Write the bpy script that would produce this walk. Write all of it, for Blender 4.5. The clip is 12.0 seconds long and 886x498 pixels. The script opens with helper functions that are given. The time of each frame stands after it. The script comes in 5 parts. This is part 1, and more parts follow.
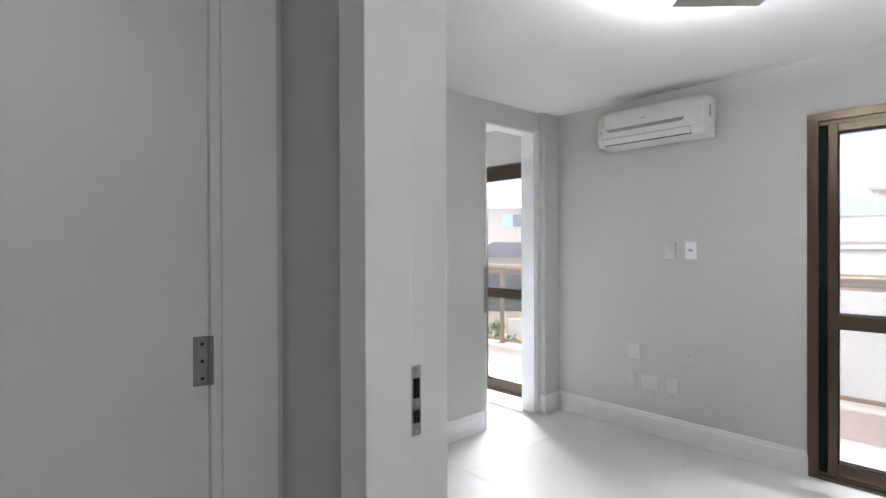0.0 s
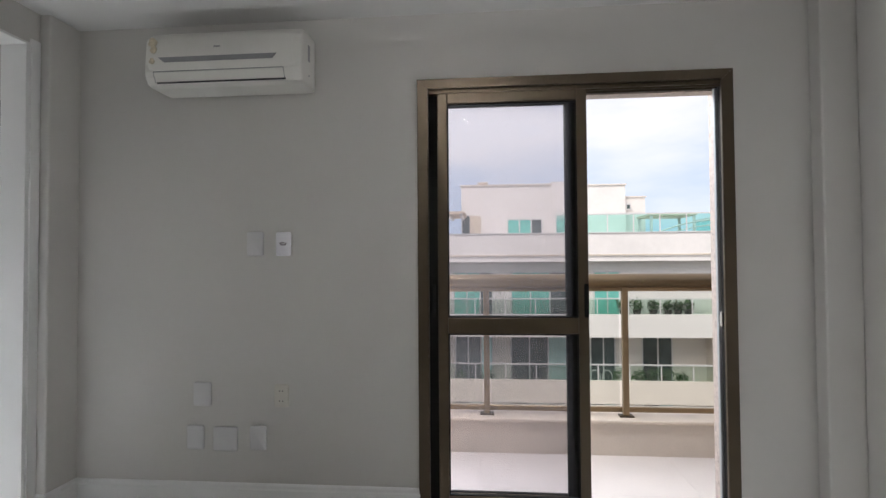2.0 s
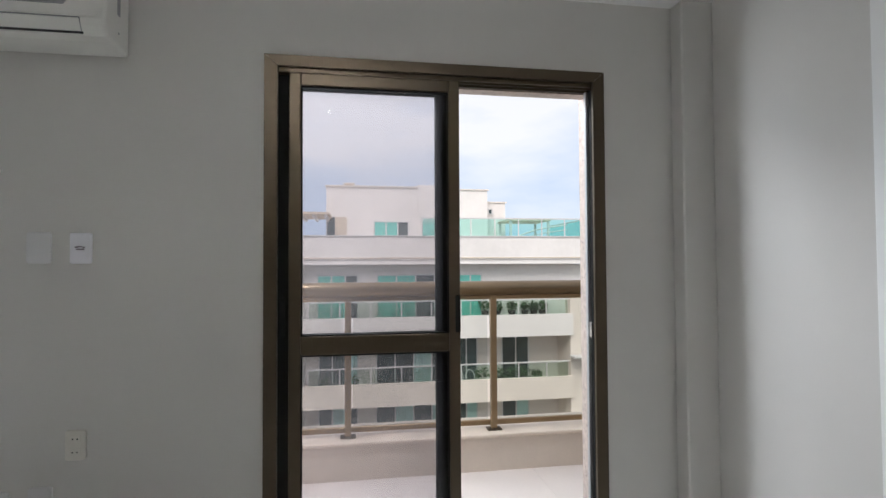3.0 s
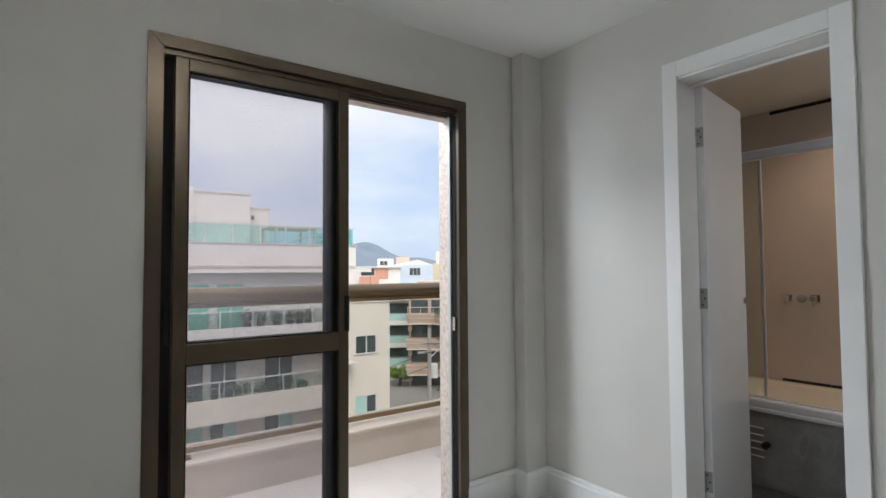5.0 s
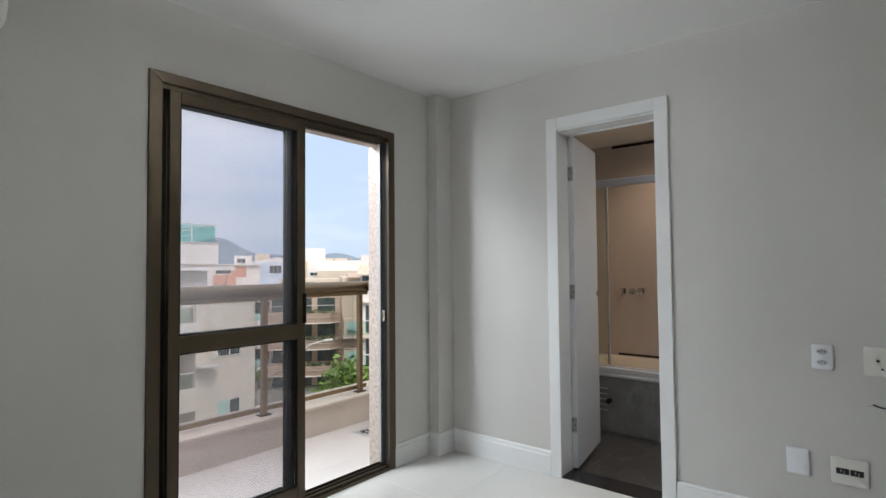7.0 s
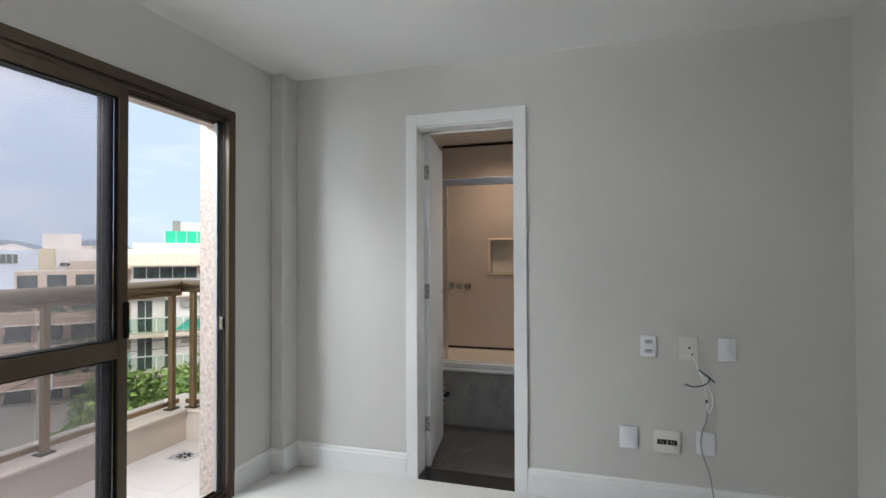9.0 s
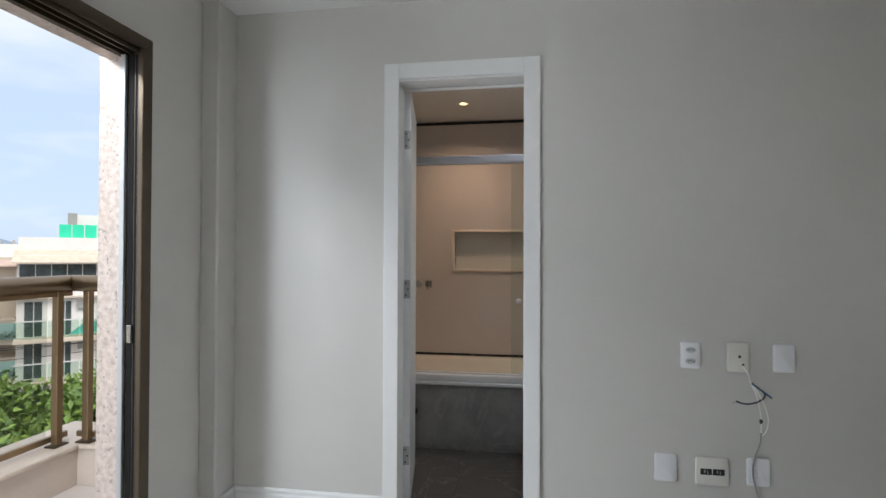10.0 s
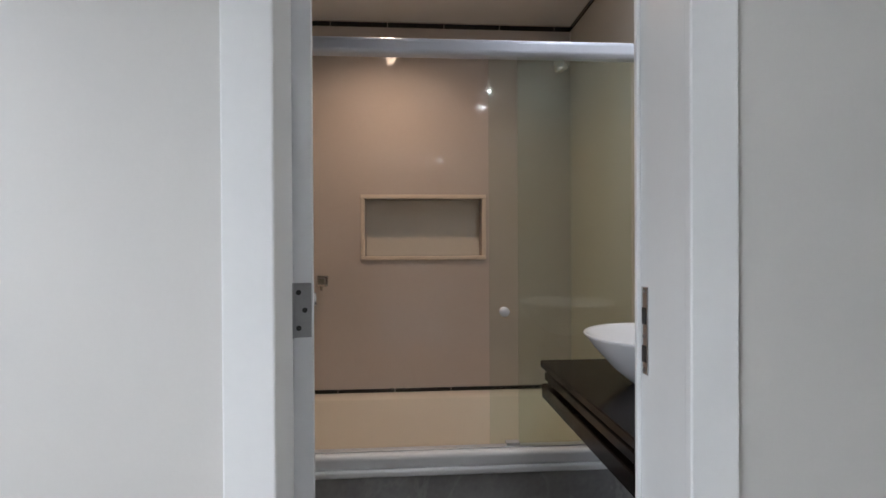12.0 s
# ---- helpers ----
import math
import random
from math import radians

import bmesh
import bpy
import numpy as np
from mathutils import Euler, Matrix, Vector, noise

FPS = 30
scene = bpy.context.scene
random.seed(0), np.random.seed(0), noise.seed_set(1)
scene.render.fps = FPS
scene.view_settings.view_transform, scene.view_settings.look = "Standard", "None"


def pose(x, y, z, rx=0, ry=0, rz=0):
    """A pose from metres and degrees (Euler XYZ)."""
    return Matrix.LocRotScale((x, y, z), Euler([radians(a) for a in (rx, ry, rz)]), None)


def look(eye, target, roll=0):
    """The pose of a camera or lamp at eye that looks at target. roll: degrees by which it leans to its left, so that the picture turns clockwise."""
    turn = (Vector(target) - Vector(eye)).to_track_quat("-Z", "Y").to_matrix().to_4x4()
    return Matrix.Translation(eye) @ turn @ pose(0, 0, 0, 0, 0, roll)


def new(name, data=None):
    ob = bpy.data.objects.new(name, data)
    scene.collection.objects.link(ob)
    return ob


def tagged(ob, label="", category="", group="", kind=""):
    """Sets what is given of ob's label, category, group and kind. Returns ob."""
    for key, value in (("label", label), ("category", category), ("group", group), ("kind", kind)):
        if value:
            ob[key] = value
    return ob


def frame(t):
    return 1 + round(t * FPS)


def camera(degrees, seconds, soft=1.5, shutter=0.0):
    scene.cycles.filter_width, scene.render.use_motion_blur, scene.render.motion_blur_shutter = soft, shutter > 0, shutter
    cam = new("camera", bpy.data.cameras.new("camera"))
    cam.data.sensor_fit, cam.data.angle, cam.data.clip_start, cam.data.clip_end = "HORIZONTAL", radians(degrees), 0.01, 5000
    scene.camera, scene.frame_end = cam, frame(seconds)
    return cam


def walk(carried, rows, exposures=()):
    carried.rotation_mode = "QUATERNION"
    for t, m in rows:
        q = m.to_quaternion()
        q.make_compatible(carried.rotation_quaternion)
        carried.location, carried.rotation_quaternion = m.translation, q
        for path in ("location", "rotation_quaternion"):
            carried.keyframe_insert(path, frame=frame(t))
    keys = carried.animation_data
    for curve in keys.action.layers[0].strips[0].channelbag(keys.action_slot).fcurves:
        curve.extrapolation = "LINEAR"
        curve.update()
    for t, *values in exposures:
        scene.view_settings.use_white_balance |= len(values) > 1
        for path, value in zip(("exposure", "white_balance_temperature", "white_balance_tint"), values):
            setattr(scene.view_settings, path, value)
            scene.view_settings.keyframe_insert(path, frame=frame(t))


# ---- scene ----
cam = camera(80.0, 12.0)
PATH = [
    (0, (0.907, -3.686, 1.362), (-0.581, -2.352, 1.352), -0.2),
    (0.5, (0.483, -3.35, 1.283), (-0.653, -1.704, 1.285), 0.1),
    (1, (0.38, -3.008, 1.249), (-0.423, -1.177, 1.281), -0.6),
    (1.5, (0.346, -2.759, 1.235), (-0.11, -0.812, 1.274), -0.6),
    (2, (0.368, -2.553, 1.232), (0.193, -0.561, 1.282), -0.4),
    (2.5, (0.37, -2.422, 1.259), (0.459, -0.424, 1.301), -0.3),
    (3, (0.391, -2.237, 1.263), (0.717, -0.265, 1.317), -0.3),
    (3.5, (0.335, -2.123, 1.25), (0.908, -0.208, 1.324), -0.2),
    (5.5, (-0.447, -2.242, 1.232), (0.843, -0.716, 1.31), -0.4),
    (6, (-0.666, -2.31, 1.255), (0.718, -0.868, 1.326), -0.4),
    (6.5, (-0.821, -2.341, 1.278), (0.651, -0.988, 1.339), -0.6),
    (7, (-0.908, -2.392, 1.259), (0.636, -1.123, 1.329), -0.5),
    (8.8, (-1.001, -2.077, 1.312), (0.884, -1.409, 1.345), -0.4),
    (9, (-0.955, -1.993, 1.317), (0.954, -1.395, 1.345), -0.2),
    (9.5, (-0.748, -1.77, 1.315), (1.2, -1.318, 1.336), 0.0),
    (10, (-0.4, -1.505, 1.267), (1.575, -1.187, 1.292), 0.2),
    (10.5, (-0.011, -1.304, 1.24), (1.979, -1.104, 1.264), 0.0),
    (11, (0.404, -1.207, 1.24), (2.4, -1.085, 1.25), -0.1),
    (11.5, (0.84, -1.11, 1.217), (2.84, -1.127, 1.219), -0.1),
    (12, (1.266, -1.083, 1.206), (3.261, -1.228, 1.194), -0.3),
]
walk(cam, [(t, look(e, g, r)) for t, e, g, r in PATH],
     exposures=[(0.0, 1.18, 6250, 12), (0.5, 0.84, 6600, 14), (1.0, 0.61, 6600, 13), (1.5, 0.37, 6650, 14), (2.5, 0.21, 6500, 12), (3.5, 0.17, 6500, 11), (6.0, 0.21, 6500, 9), (9.0, 0.38, 6500, 9), (10.0, 0.30, 6450, 10), (11.0, 0.38, 6300, 9), (11.5, 0.40, 6180, 10), (12.0, 0.42, 6350, 12)])

# ---- world, sun, lamps ----
world = bpy.data.worlds.new("world")
scene.world = world
world.use_nodes = True
wn, wl = world.node_tree.nodes, world.node_tree.links
bg = wn["Background"]
sky = wn.new("ShaderNodeTexSky")
sky.sky_type, sky.sun_disc = "NISHITA", False
sky.sun_elevation, sky.sun_rotation = radians(48), radians(200)
coord = wn.new("ShaderNodeTexCoord")
squash = wn.new("ShaderNodeMapping")
squash.inputs["Scale"].default_value = (1.0, 1.0, 3.2)
cloud = wn.new("ShaderNodeTexNoise")
cloud.inputs["Scale"].default_value, cloud.inputs["Detail"].default_value = 2.3, 7.0
ramp = wn.new("ShaderNodeValToRGB")
ramp.color_ramp.elements[0].position, ramp.color_ramp.elements[0].color = 0.33, (5.2, 6.4, 8.4, 1)
ramp.color_ramp.elements[1].position, ramp.color_ramp.elements[1].color = 0.62, (8.9, 9.0, 9.3, 1)
skymix = wn.new("ShaderNodeMix")
skymix.data_type = "RGBA"
skymix.inputs["Factor"].default_value = 0.86
wl.new(coord.outputs["Generated"], squash.inputs["Vector"])
wl.new(squash.outputs["Vector"], cloud.inputs["Vector"])
height = wn.new("ShaderNodeSeparateXYZ")
lift = wn.new("ShaderNodeMath")
lift.operation = "MULTIPLY_ADD"
lift.inputs[1].default_value = 0.9
level = wn.new("ShaderNodeMath")
level.operation = "ADD"
level.inputs[1].default_value = -0.2
wl.new(coord.outputs["Generated"], height.inputs["Vector"])
wl.new(height.outputs["Z"], lift.inputs[0])
wl.new(cloud.outputs["Fac"], lift.inputs[2])
wl.new(lift.outputs[0], level.inputs[0])
wl.new(level.outputs[0], ramp.inputs["Fac"])
wl.new(sky.outputs["Color"], skymix.inputs["A"])
wl.new(ramp.outputs["Color"], skymix.inputs["B"])
wl.new(skymix.outputs["Result"], bg.inputs["Color"])
bg.inputs["Strength"].default_value = 0.105

sun = new("sun", bpy.data.lights.new("sun", "SUN"))
sun.data.energy, sun.data.angle, sun.data.color = 2.4, radians(40), (1.0, 0.965, 0.93)
sun.matrix_world = look((-8, -22, 26), (0, 0, 0))


def area_lamp(name, eye, target, w, h, power, color):
    lamp = new(name, bpy.data.lights.new(name, "AREA"))
    lamp.data.shape, lamp.data.size, lamp.data.size_y = "RECTANGLE", w, h
    lamp.data.energy, lamp.data.color = power, color
    lamp.matrix_world = look(eye, target)
    return lamp


# unseen area lamps added outside the balcony doors to boost the sky's light
area_lamp("sky_fill", (0.58, 0.54, 2.315), (0.50, -1.2, 0.0), 1.0, 0.2, 29, (0.88, 0.94, 1.0))
area_lamp("sky_fill", (-0.32, 0.80, 1.35), (0.5, -3.0, 1.0), 0.48, 1.8, 30, (0.82, 0.91, 1.0))
area_lamp("sky_fill", (-2.70, 0.56, 2.315), (-2.70, -1.6, 0.6), 1.45, 0.1, 175, (0.86, 0.93, 1.0))


def spot_lamp(name, at, power, color, angle=110, blend=0.7):
    lamp = new(name, bpy.data.lights.new(name, "SPOT"))
    lamp.data.energy, lamp.data.color, lamp.data.spot_size, lamp.data.spot_blend = power, color, radians(angle), blend
    lamp.data.shadow_soft_size = 0.03
    lamp.matrix_world = look(at, (at[0] + 0.001, at[1], 0))
    return lamp


spot_lamp("downlight_beam", (3.72, -1.0, 2.440), 22, (1.0, 0.73, 0.51), 150, 1.0)
spot_lamp("downlight_beam", (2.45, -1.80, 2.440), 9, (0.92, 0.96, 1.0))
spot_lamp("downlight_beam", (2.97, -1.78, 2.440), 9, (0.92, 0.96, 1.0))


# ---- materials ----
def material(name, color, rough=0.6, metal=0.0, vary=0.06, scale=6.0, fine=120.0, bump=0.05, spec=0.5, tint=None, coat=0.0):
    """A surface with colour variation at two scales and fine relief."""
    m = bpy.data.materials.new(name)
    m.use_nodes = True
    n, l = m.node_tree.nodes, m.node_tree.links
    p = n["Principled BSDF"]
    p.inputs["Roughness"].default_value, p.inputs["Metallic"].default_value = rough, metal
    p.inputs["Specular IOR Level"].default_value = spec
    p.inputs["Coat Weight"].default_value = coat
    tc = n.new("ShaderNodeTexCoord")
    big = n.new("ShaderNodeTexNoise")
    big.inputs["Scale"].default_value, big.inputs["Detail"].default_value = scale, 5.0
    small = n.new("ShaderNodeTexNoise")
    small.inputs["Scale"].default_value, small.inputs["Detail"].default_value = fine, 3.0
    l.new(tc.outputs["Object"], big.inputs["Vector"])
    l.new(tc.outputs["Object"], small.inputs["Vector"])
    both = n.new("ShaderNodeMath")
    both.operation = "MULTIPLY_ADD"
    both.inputs[1].default_value = 0.35
    l.new(small.outputs["Fac"], both.inputs[0])
    l.new(big.outputs["Fac"], both.inputs[2])
    r = n.new("ShaderNodeValToRGB")
    lo = [c * (1 - vary) for c in color]
    hi = [min(1, c * (1 + vary)) for c in (tint or color)]
    r.color_ramp.elements[0].position, r.color_ramp.elements[0].color = 0.45, (*lo, 1)
    r.color_ramp.elements[1].position, r.color_ramp.elements[1].color = 0.9, (*hi, 1)
    l.new(both.outputs[0], r.inputs["Fac"])
    l.new(r.outputs["Color"], p.inputs["Base Color"])
    rr = n.new("ShaderNodeMapRange")
    rr.inputs["To Min"].default_value, rr.inputs["To Max"].default_value = max(0.02, rough * 0.85), min(1, rough * 1.15)
    l.new(big.outputs["Fac"], rr.inputs["Value"])
    l.new(rr.outputs["Result"], p.inputs["Roughness"])
    if bump:
        b = n.new("ShaderNodeBump")
        b.inputs["Strength"].default_value, b.inputs["Distance"].default_value = bump, 0.004
        l.new(both.outputs[0], b.inputs["Height"])
        l.new(b.outputs["Normal"], p.inputs["Normal"])
    return m


def glass_material(name, color, alpha=0.9, rough=0.0, shine=0.03, dust=0.0):
    """Thin pane: mostly clear, with a mirror part that grows at a grazing angle."""
    m = bpy.data.materials.new(name)
    m.use_nodes = True
    n, l = m.node_tree.nodes, m.node_tree.links
    n.remove(n["Principled BSDF"])
    clear = n.new("ShaderNodeBsdfTransparent")
    clear.inputs["Color"].default_value = (*[c * alpha for c in color], 1)
    gloss = n.new("ShaderNodeBsdfGlossy")
    gloss.inputs["Roughness"].default_value = rough
    face = n.new("ShaderNodeLayerWeight")
    face.inputs["Blend"].default_value = 0.5
    steep = n.new("ShaderNodeMath")
    steep.operation = "POWER"
    steep.inputs[1].default_value = 5.0
    amount = n.new("ShaderNodeMath")
    amount.operation = "MULTIPLY_ADD"
    amount.inputs[1].default_value, amount.inputs[2].default_value = 0.85, shine
    mix = n.new("ShaderNodeMixShader")
    l.new(face.outputs["Facing"], steep.inputs[0])
    l.new(steep.outputs[0], amount.inputs[0])
    l.new(amount.outputs[0], mix.inputs["Fac"])
    l.new(clear.outputs["BSDF"], mix.inputs[1])
    l.new(gloss.outputs["BSDF"], mix.inputs[2])
    out = mix.outputs["Shader"]
    if dust:
        film = n.new("ShaderNodeBsdfTranslucent")
        film.inputs["Color"].default_value = (0.80, 0.76, 0.77, 1)
        spots = n.new("ShaderNodeTexNoise")
        spots.inputs["Scale"].default_value, spots.inputs["Detail"].default_value = 1.7, 4.0
        much = n.new("ShaderNodeMapRange")
        much.inputs["To Min"].default_value, much.inputs["To Max"].default_value = dust * 0.6, dust * 1.4
        dusty = n.new("ShaderNodeMixShader")
        tc = n.new("ShaderNodeTexCoord")
        l.new(tc.outputs["Object"], spots.inputs["Vector"])
        l.new(spots.outputs["Fac"], much.inputs["Value"])
        l.new(much.outputs["Result"], dusty.inputs["Fac"])
        l.new(out, dusty.inputs[1])
        l.new(film.outputs["BSDF"], dusty.inputs[2])
        out = dusty.outputs["Shader"]
    l.new(out, n["Material Output"].inputs["Surface"])
    return m


def glow_material(name, color, strength):
    m = bpy.data.materials.new(name)
    m.use_nodes = True
    p = m.node_tree.nodes["Principled BSDF"]
    p.inputs["Base Color"].default_value = (0.8, 0.8, 0.8, 1)
    p.inputs["Emission Color"].default_value = (*color, 1)
    p.inputs["Emission Strength"].default_value = strength
    return m


def granite_material(name):
    """Pink-cream granite with dark flecks."""
    m = material(name, (0.38, 0.31, 0.265), 0.5, vary=0.14, scale=40, fine=200, bump=0.03, tint=(0.46, 0.39, 0.345))
    n, l = m.node_tree.nodes, m.node_tree.links
    p = n["Principled BSDF"]
    base = p.inputs["Base Color"].links[0].from_socket
    tc = n.new("ShaderNodeTexCoord")
    v = n.new("ShaderNodeTexVoronoi")
    v.inputs["Scale"].default_value = 45.0
    nz = n.new("ShaderNodeTexNoise")
    nz.inputs["Scale"].default_value = 60.0
    l.new(tc.outputs["Object"], nz.inputs["Vector"])
    l.new(nz.outputs["Color"], v.inputs["Vector"])
    big = n.new("ShaderNodeTexNoise")
    big.inputs["Scale"].default_value, big.inputs["Detail"].default_value = 62.0, 1.0
    l.new(tc.outputs["Object"], big.inputs["Vector"])
    r = n.new("ShaderNodeValToRGB")
    r.color_ramp.elements[0].position, r.color_ramp.elements[0].color = 0.65, (0, 0, 0, 1)
    r.color_ramp.elements[1].position, r.color_ramp.elements[1].color = 0.72, (1, 1, 1, 1)
    l.new(big.outputs["Fac"], r.inputs["Fac"])
    mx = n.new("ShaderNodeMix")
    mx.data_type = "RGBA"
    mx.inputs["B"].default_value = (0.24, 0.205, 0.19, 1)
    l.new(r.outputs["Color"], mx.inputs["Factor"])
    l.new(base, mx.inputs["A"])
    l.new(mx.outputs["Result"], p.inputs["Base Color"])
    return m


def marble_material(name, dark, vein, rough, scale=2.2):
    """Dark stone with thin pale veins."""
    m = material(name, dark, rough, vary=0.22, scale=5, fine=60, bump=0.02)
    n, l = m.node_tree.nodes, m.node_tree.links
    p = n["Principled BSDF"]
    base = p.inputs["Base Color"].links[0].from_socket
    geo = n.new("ShaderNodeNewGeometry")
    nz = n.new("ShaderNodeTexNoise")
    nz.inputs["Scale"].default_value, nz.inputs["Detail"].default_value, nz.inputs["Distortion"].default_value = scale, 6.0, 1.4
    l.new(geo.outputs["Position"], nz.inputs["Vector"])
    r = n.new("ShaderNodeValToRGB")
    e = r.color_ramp.elements
    e[0].position, e[0].color = 0.488, (0, 0, 0, 1)
    e[1].position, e[1].color = 0.5, (0.5, 0.5, 0.5, 1)
    e.new(0.512).color = (0, 0, 0, 1)
    l.new(nz.outputs["Fac"], r.inputs["Fac"])
    mx = n.new("ShaderNodeMix")
    mx.data_type = "RGBA"
    mx.inputs["B"].default_value = (*vein, 1)
    l.new(r.outputs["Color"], mx.inputs["Factor"])
    l.new(base, mx.inputs["A"])
    l.new(mx.outputs["Result"], p.inputs["Base Color"])
    return m


def leaf_material(name, a, b):
    m = material(name, a, 0.55, vary=0.1, bump=0.0)
    n, l = m.node_tree.nodes, m.node_tree.links
    geo = n.new("ShaderNodeNewGeometry")
    r = n.new("ShaderNodeValToRGB")
    r.color_ramp.elements[0].color, r.color_ramp.elements[1].color = (*a, 1), (*b, 1)
    l.new(geo.outputs["Random Per Island"], r.inputs["Fac"])
    l.new(r.outputs["Color"], n["Principled BSDF"].inputs["Base Color"])
    return m


PAINT = material("grey_wall_paint", (0.60, 0.582, 0.552), 0.62, vary=0.025, scale=1.6, fine=160, bump=0.10)
CEIL = material("white_ceiling_paint", (0.82, 0.815, 0.80), 0.8, vary=0.02, scale=1.2, fine=140, bump=0.06)
WHITE = material("white_enamel_paint", (0.80, 0.80, 0.79), 0.34, vary=0.02, scale=3, fine=90, bump=0.03)
DOORWHITE = material("white_door_paint", (0.74, 0.75, 0.775), 0.4, vary=0.02, scale=3, fine=90, bump=0.03)
BRONZE = material("bronze_anodised_aluminium", (0.085, 0.064, 0.042), 0.36, 0.7, vary=0.08, scale=4, fine=300, bump=0.02)
BRONZE_DARK = material("dark_bronze_aluminium", (0.045, 0.036, 0.028), 0.45, 0.5, vary=0.08, scale=4, fine=300, bump=0.02)
RAILGOLD = material("champagne_aluminium", (0.31, 0.225, 0.135), 0.34, 0.8, vary=0.06, scale=3, fine=200, bump=0.02)
ALU = material("satin_aluminium", (0.62, 0.63, 0.65), 0.35, 0.6, vary=0.05, scale=4, fine=200, bump=0.02)
DULLALU = material("dull_aluminium", (0.36, 0.37, 0.37), 0.5, 0.4, vary=0.05, scale=4, fine=200, bump=0.02)
RAILALU = material("blue_white_anodised_aluminium", (0.60, 0.64, 0.74), 0.3, 0.25, vary=0.04, scale=4, fine=200, bump=0.01)
CHROME = material("chrome", (0.72, 0.72, 0.73), 0.12, 1.0, vary=0.03, bump=0.0)
STEEL = material("brushed_steel", (0.36, 0.36, 0.37), 0.34, 0.9, vary=0.1, scale=20, fine=300, bump=0.03)
# rubber parts, and black strips painted where door gaps lie in shade
RUBBER = material("rubber_and_gap_black", (0.010, 0.010, 0.010), 0.85, vary=0.1, bump=0.02, spec=0.15)
BLACK = material("black_plastic", (0.014, 0.014, 0.014), 0.4, vary=0.1, bump=0.02)
TILE = material("pale_porcelain_tile", (0.71, 0.70, 0.67), 0.24, vary=0.03, scale=2.5, fine=40, bump=0.01)
BTILE = material("balcony_porcelain_tile", (0.66, 0.61, 0.58), 0.45, vary=0.05, scale=2.5, fine=60, bump=0.03)
GROUT = material("pale_grout", (0.69, 0.68, 0.65), 0.8, vary=0.1, bump=0.05)
CURB = material("beige_render", (0.64, 0.57, 0.50), 0.8, vary=0.06, scale=3, fine=80, bump=0.1)
COPING = material("cream_stone_coping", (0.68, 0.59, 0.50), 0.5, vary=0.07, scale=8, fine=120, bump=0.04)
GRANITE = granite_material("pink_granite")
FLOOR_DARK = marble_material("dark_grey_marble_tile", (0.075, 0.07, 0.068), (0.30, 0.28, 0.26), 0.35)
THRESH = material("black_granite", (0.012, 0.012, 0.013), 0.2, vary=0.3, scale=60, fine=300, bump=0.01)
BATHTILE = material("beige_glazed_tile", (0.53, 0.465, 0.43), 0.065, vary=0.025, scale=2, fine=50, bump=0.012, coat=0.2)
BATHTILE2 = material("cream_glazed_tile", (0.62, 0.58, 0.52), 0.12, vary=0.025, scale=2, fine=50, bump=0.012)
LISTEL = material("black_glazed_listel", (0.012, 0.011, 0.012), 0.15, vary=0.2, bump=0.02)
BATHCEIL = material("bathroom_ceiling_paint", (0.72, 0.70, 0.68), 0.8, vary=0.02, bump=0.04)
TUB = material("cream_acrylic", (0.74, 0.66, 0.55), 0.16, vary=0.02, scale=2, bump=0.005, coat=0.3)
APRON = marble_material("grey_stone_apron", (0.30, 0.30, 0.305), (0.42, 0.42, 0.42), 0.35, 1.4)
CERAMIC = material("white_ceramic", (0.82, 0.83, 0.85), 0.08, vary=0.01, bump=0.0, coat=0.4)
WOOD = material("black_stained_wood", (0.009, 0.006, 0.005), 0.16, vary=0.35, scale=9, fine=60, bump=0.03, spec=0.12)
PLASTIC = material("white_plastic", (0.78, 0.78, 0.80), 0.38, vary=0.015, bump=0.01)
DIM_PLASTIC = material("dull_grey_plastic", (0.64, 0.63, 0.63), 0.45, vary=0.02, bump=0.01)
DIM_CREAM = material("dull_cream_plastic", (0.64, 0.61, 0.55), 0.45, vary=0.02, bump=0.01)
CREAM_PLASTIC = material("cream_plastic", (0.71, 0.685, 0.63), 0.4, vary=0.02, bump=0.01)
AC_WHITE = material("aged_white_plastic", (0.78, 0.765, 0.72), 0.36, vary=0.03, scale=5, bump=0.01)
AC_GREY = material("grey_plastic", (0.30, 0.30, 0.31), 0.4, vary=0.03, bump=0.01)
STAIN = material("yellowed_plastic", (0.66, 0.58, 0.44), 0.45, vary=0.2, scale=60, bump=0.02)
PAPER = material("printed_paper", (0.84, 0.83, 0.87), 0.6, vary=0.01, bump=0.01)
INK = material("dark_print", (0.12, 0.08, 0.11), 0.6, vary=0.1, bump=0.0)
CABLE_W = material("white_cable", (0.84, 0.83, 0.80), 0.5, vary=0.05, bump=0.0)
SOCKET_GREY = material("pale_grey_plastic", (0.46, 0.46, 0.47), 0.4, vary=0.03, bump=0.01)
CABLE_G = material("grey_cable", (0.30, 0.30, 0.295), 0.5, vary=0.05, bump=0.0)
CABLE_B = material("blue_wire", (0.06, 0.12, 0.20), 0.5, vary=0.05, bump=0.0)
CABLE_K = material("dark_wire", (0.03, 0.035, 0.05), 0.5, vary=0.05, bump=0.0)
PANE = glass_material("clear_glass", (0.985, 0.975, 0.985), 0.885, shine=0.004, dust=0.015)
RAILGLASS = glass_material("balcony_glass", (0.95, 0.96, 0.945), 0.95)
SHOWERGLASS = glass_material("green_shower_glass", (0.94, 0.975, 0.95), 0.98)
LAMP_WARM = glow_material("warm_lamp", (1.0, 0.64, 0.25), 3.2)
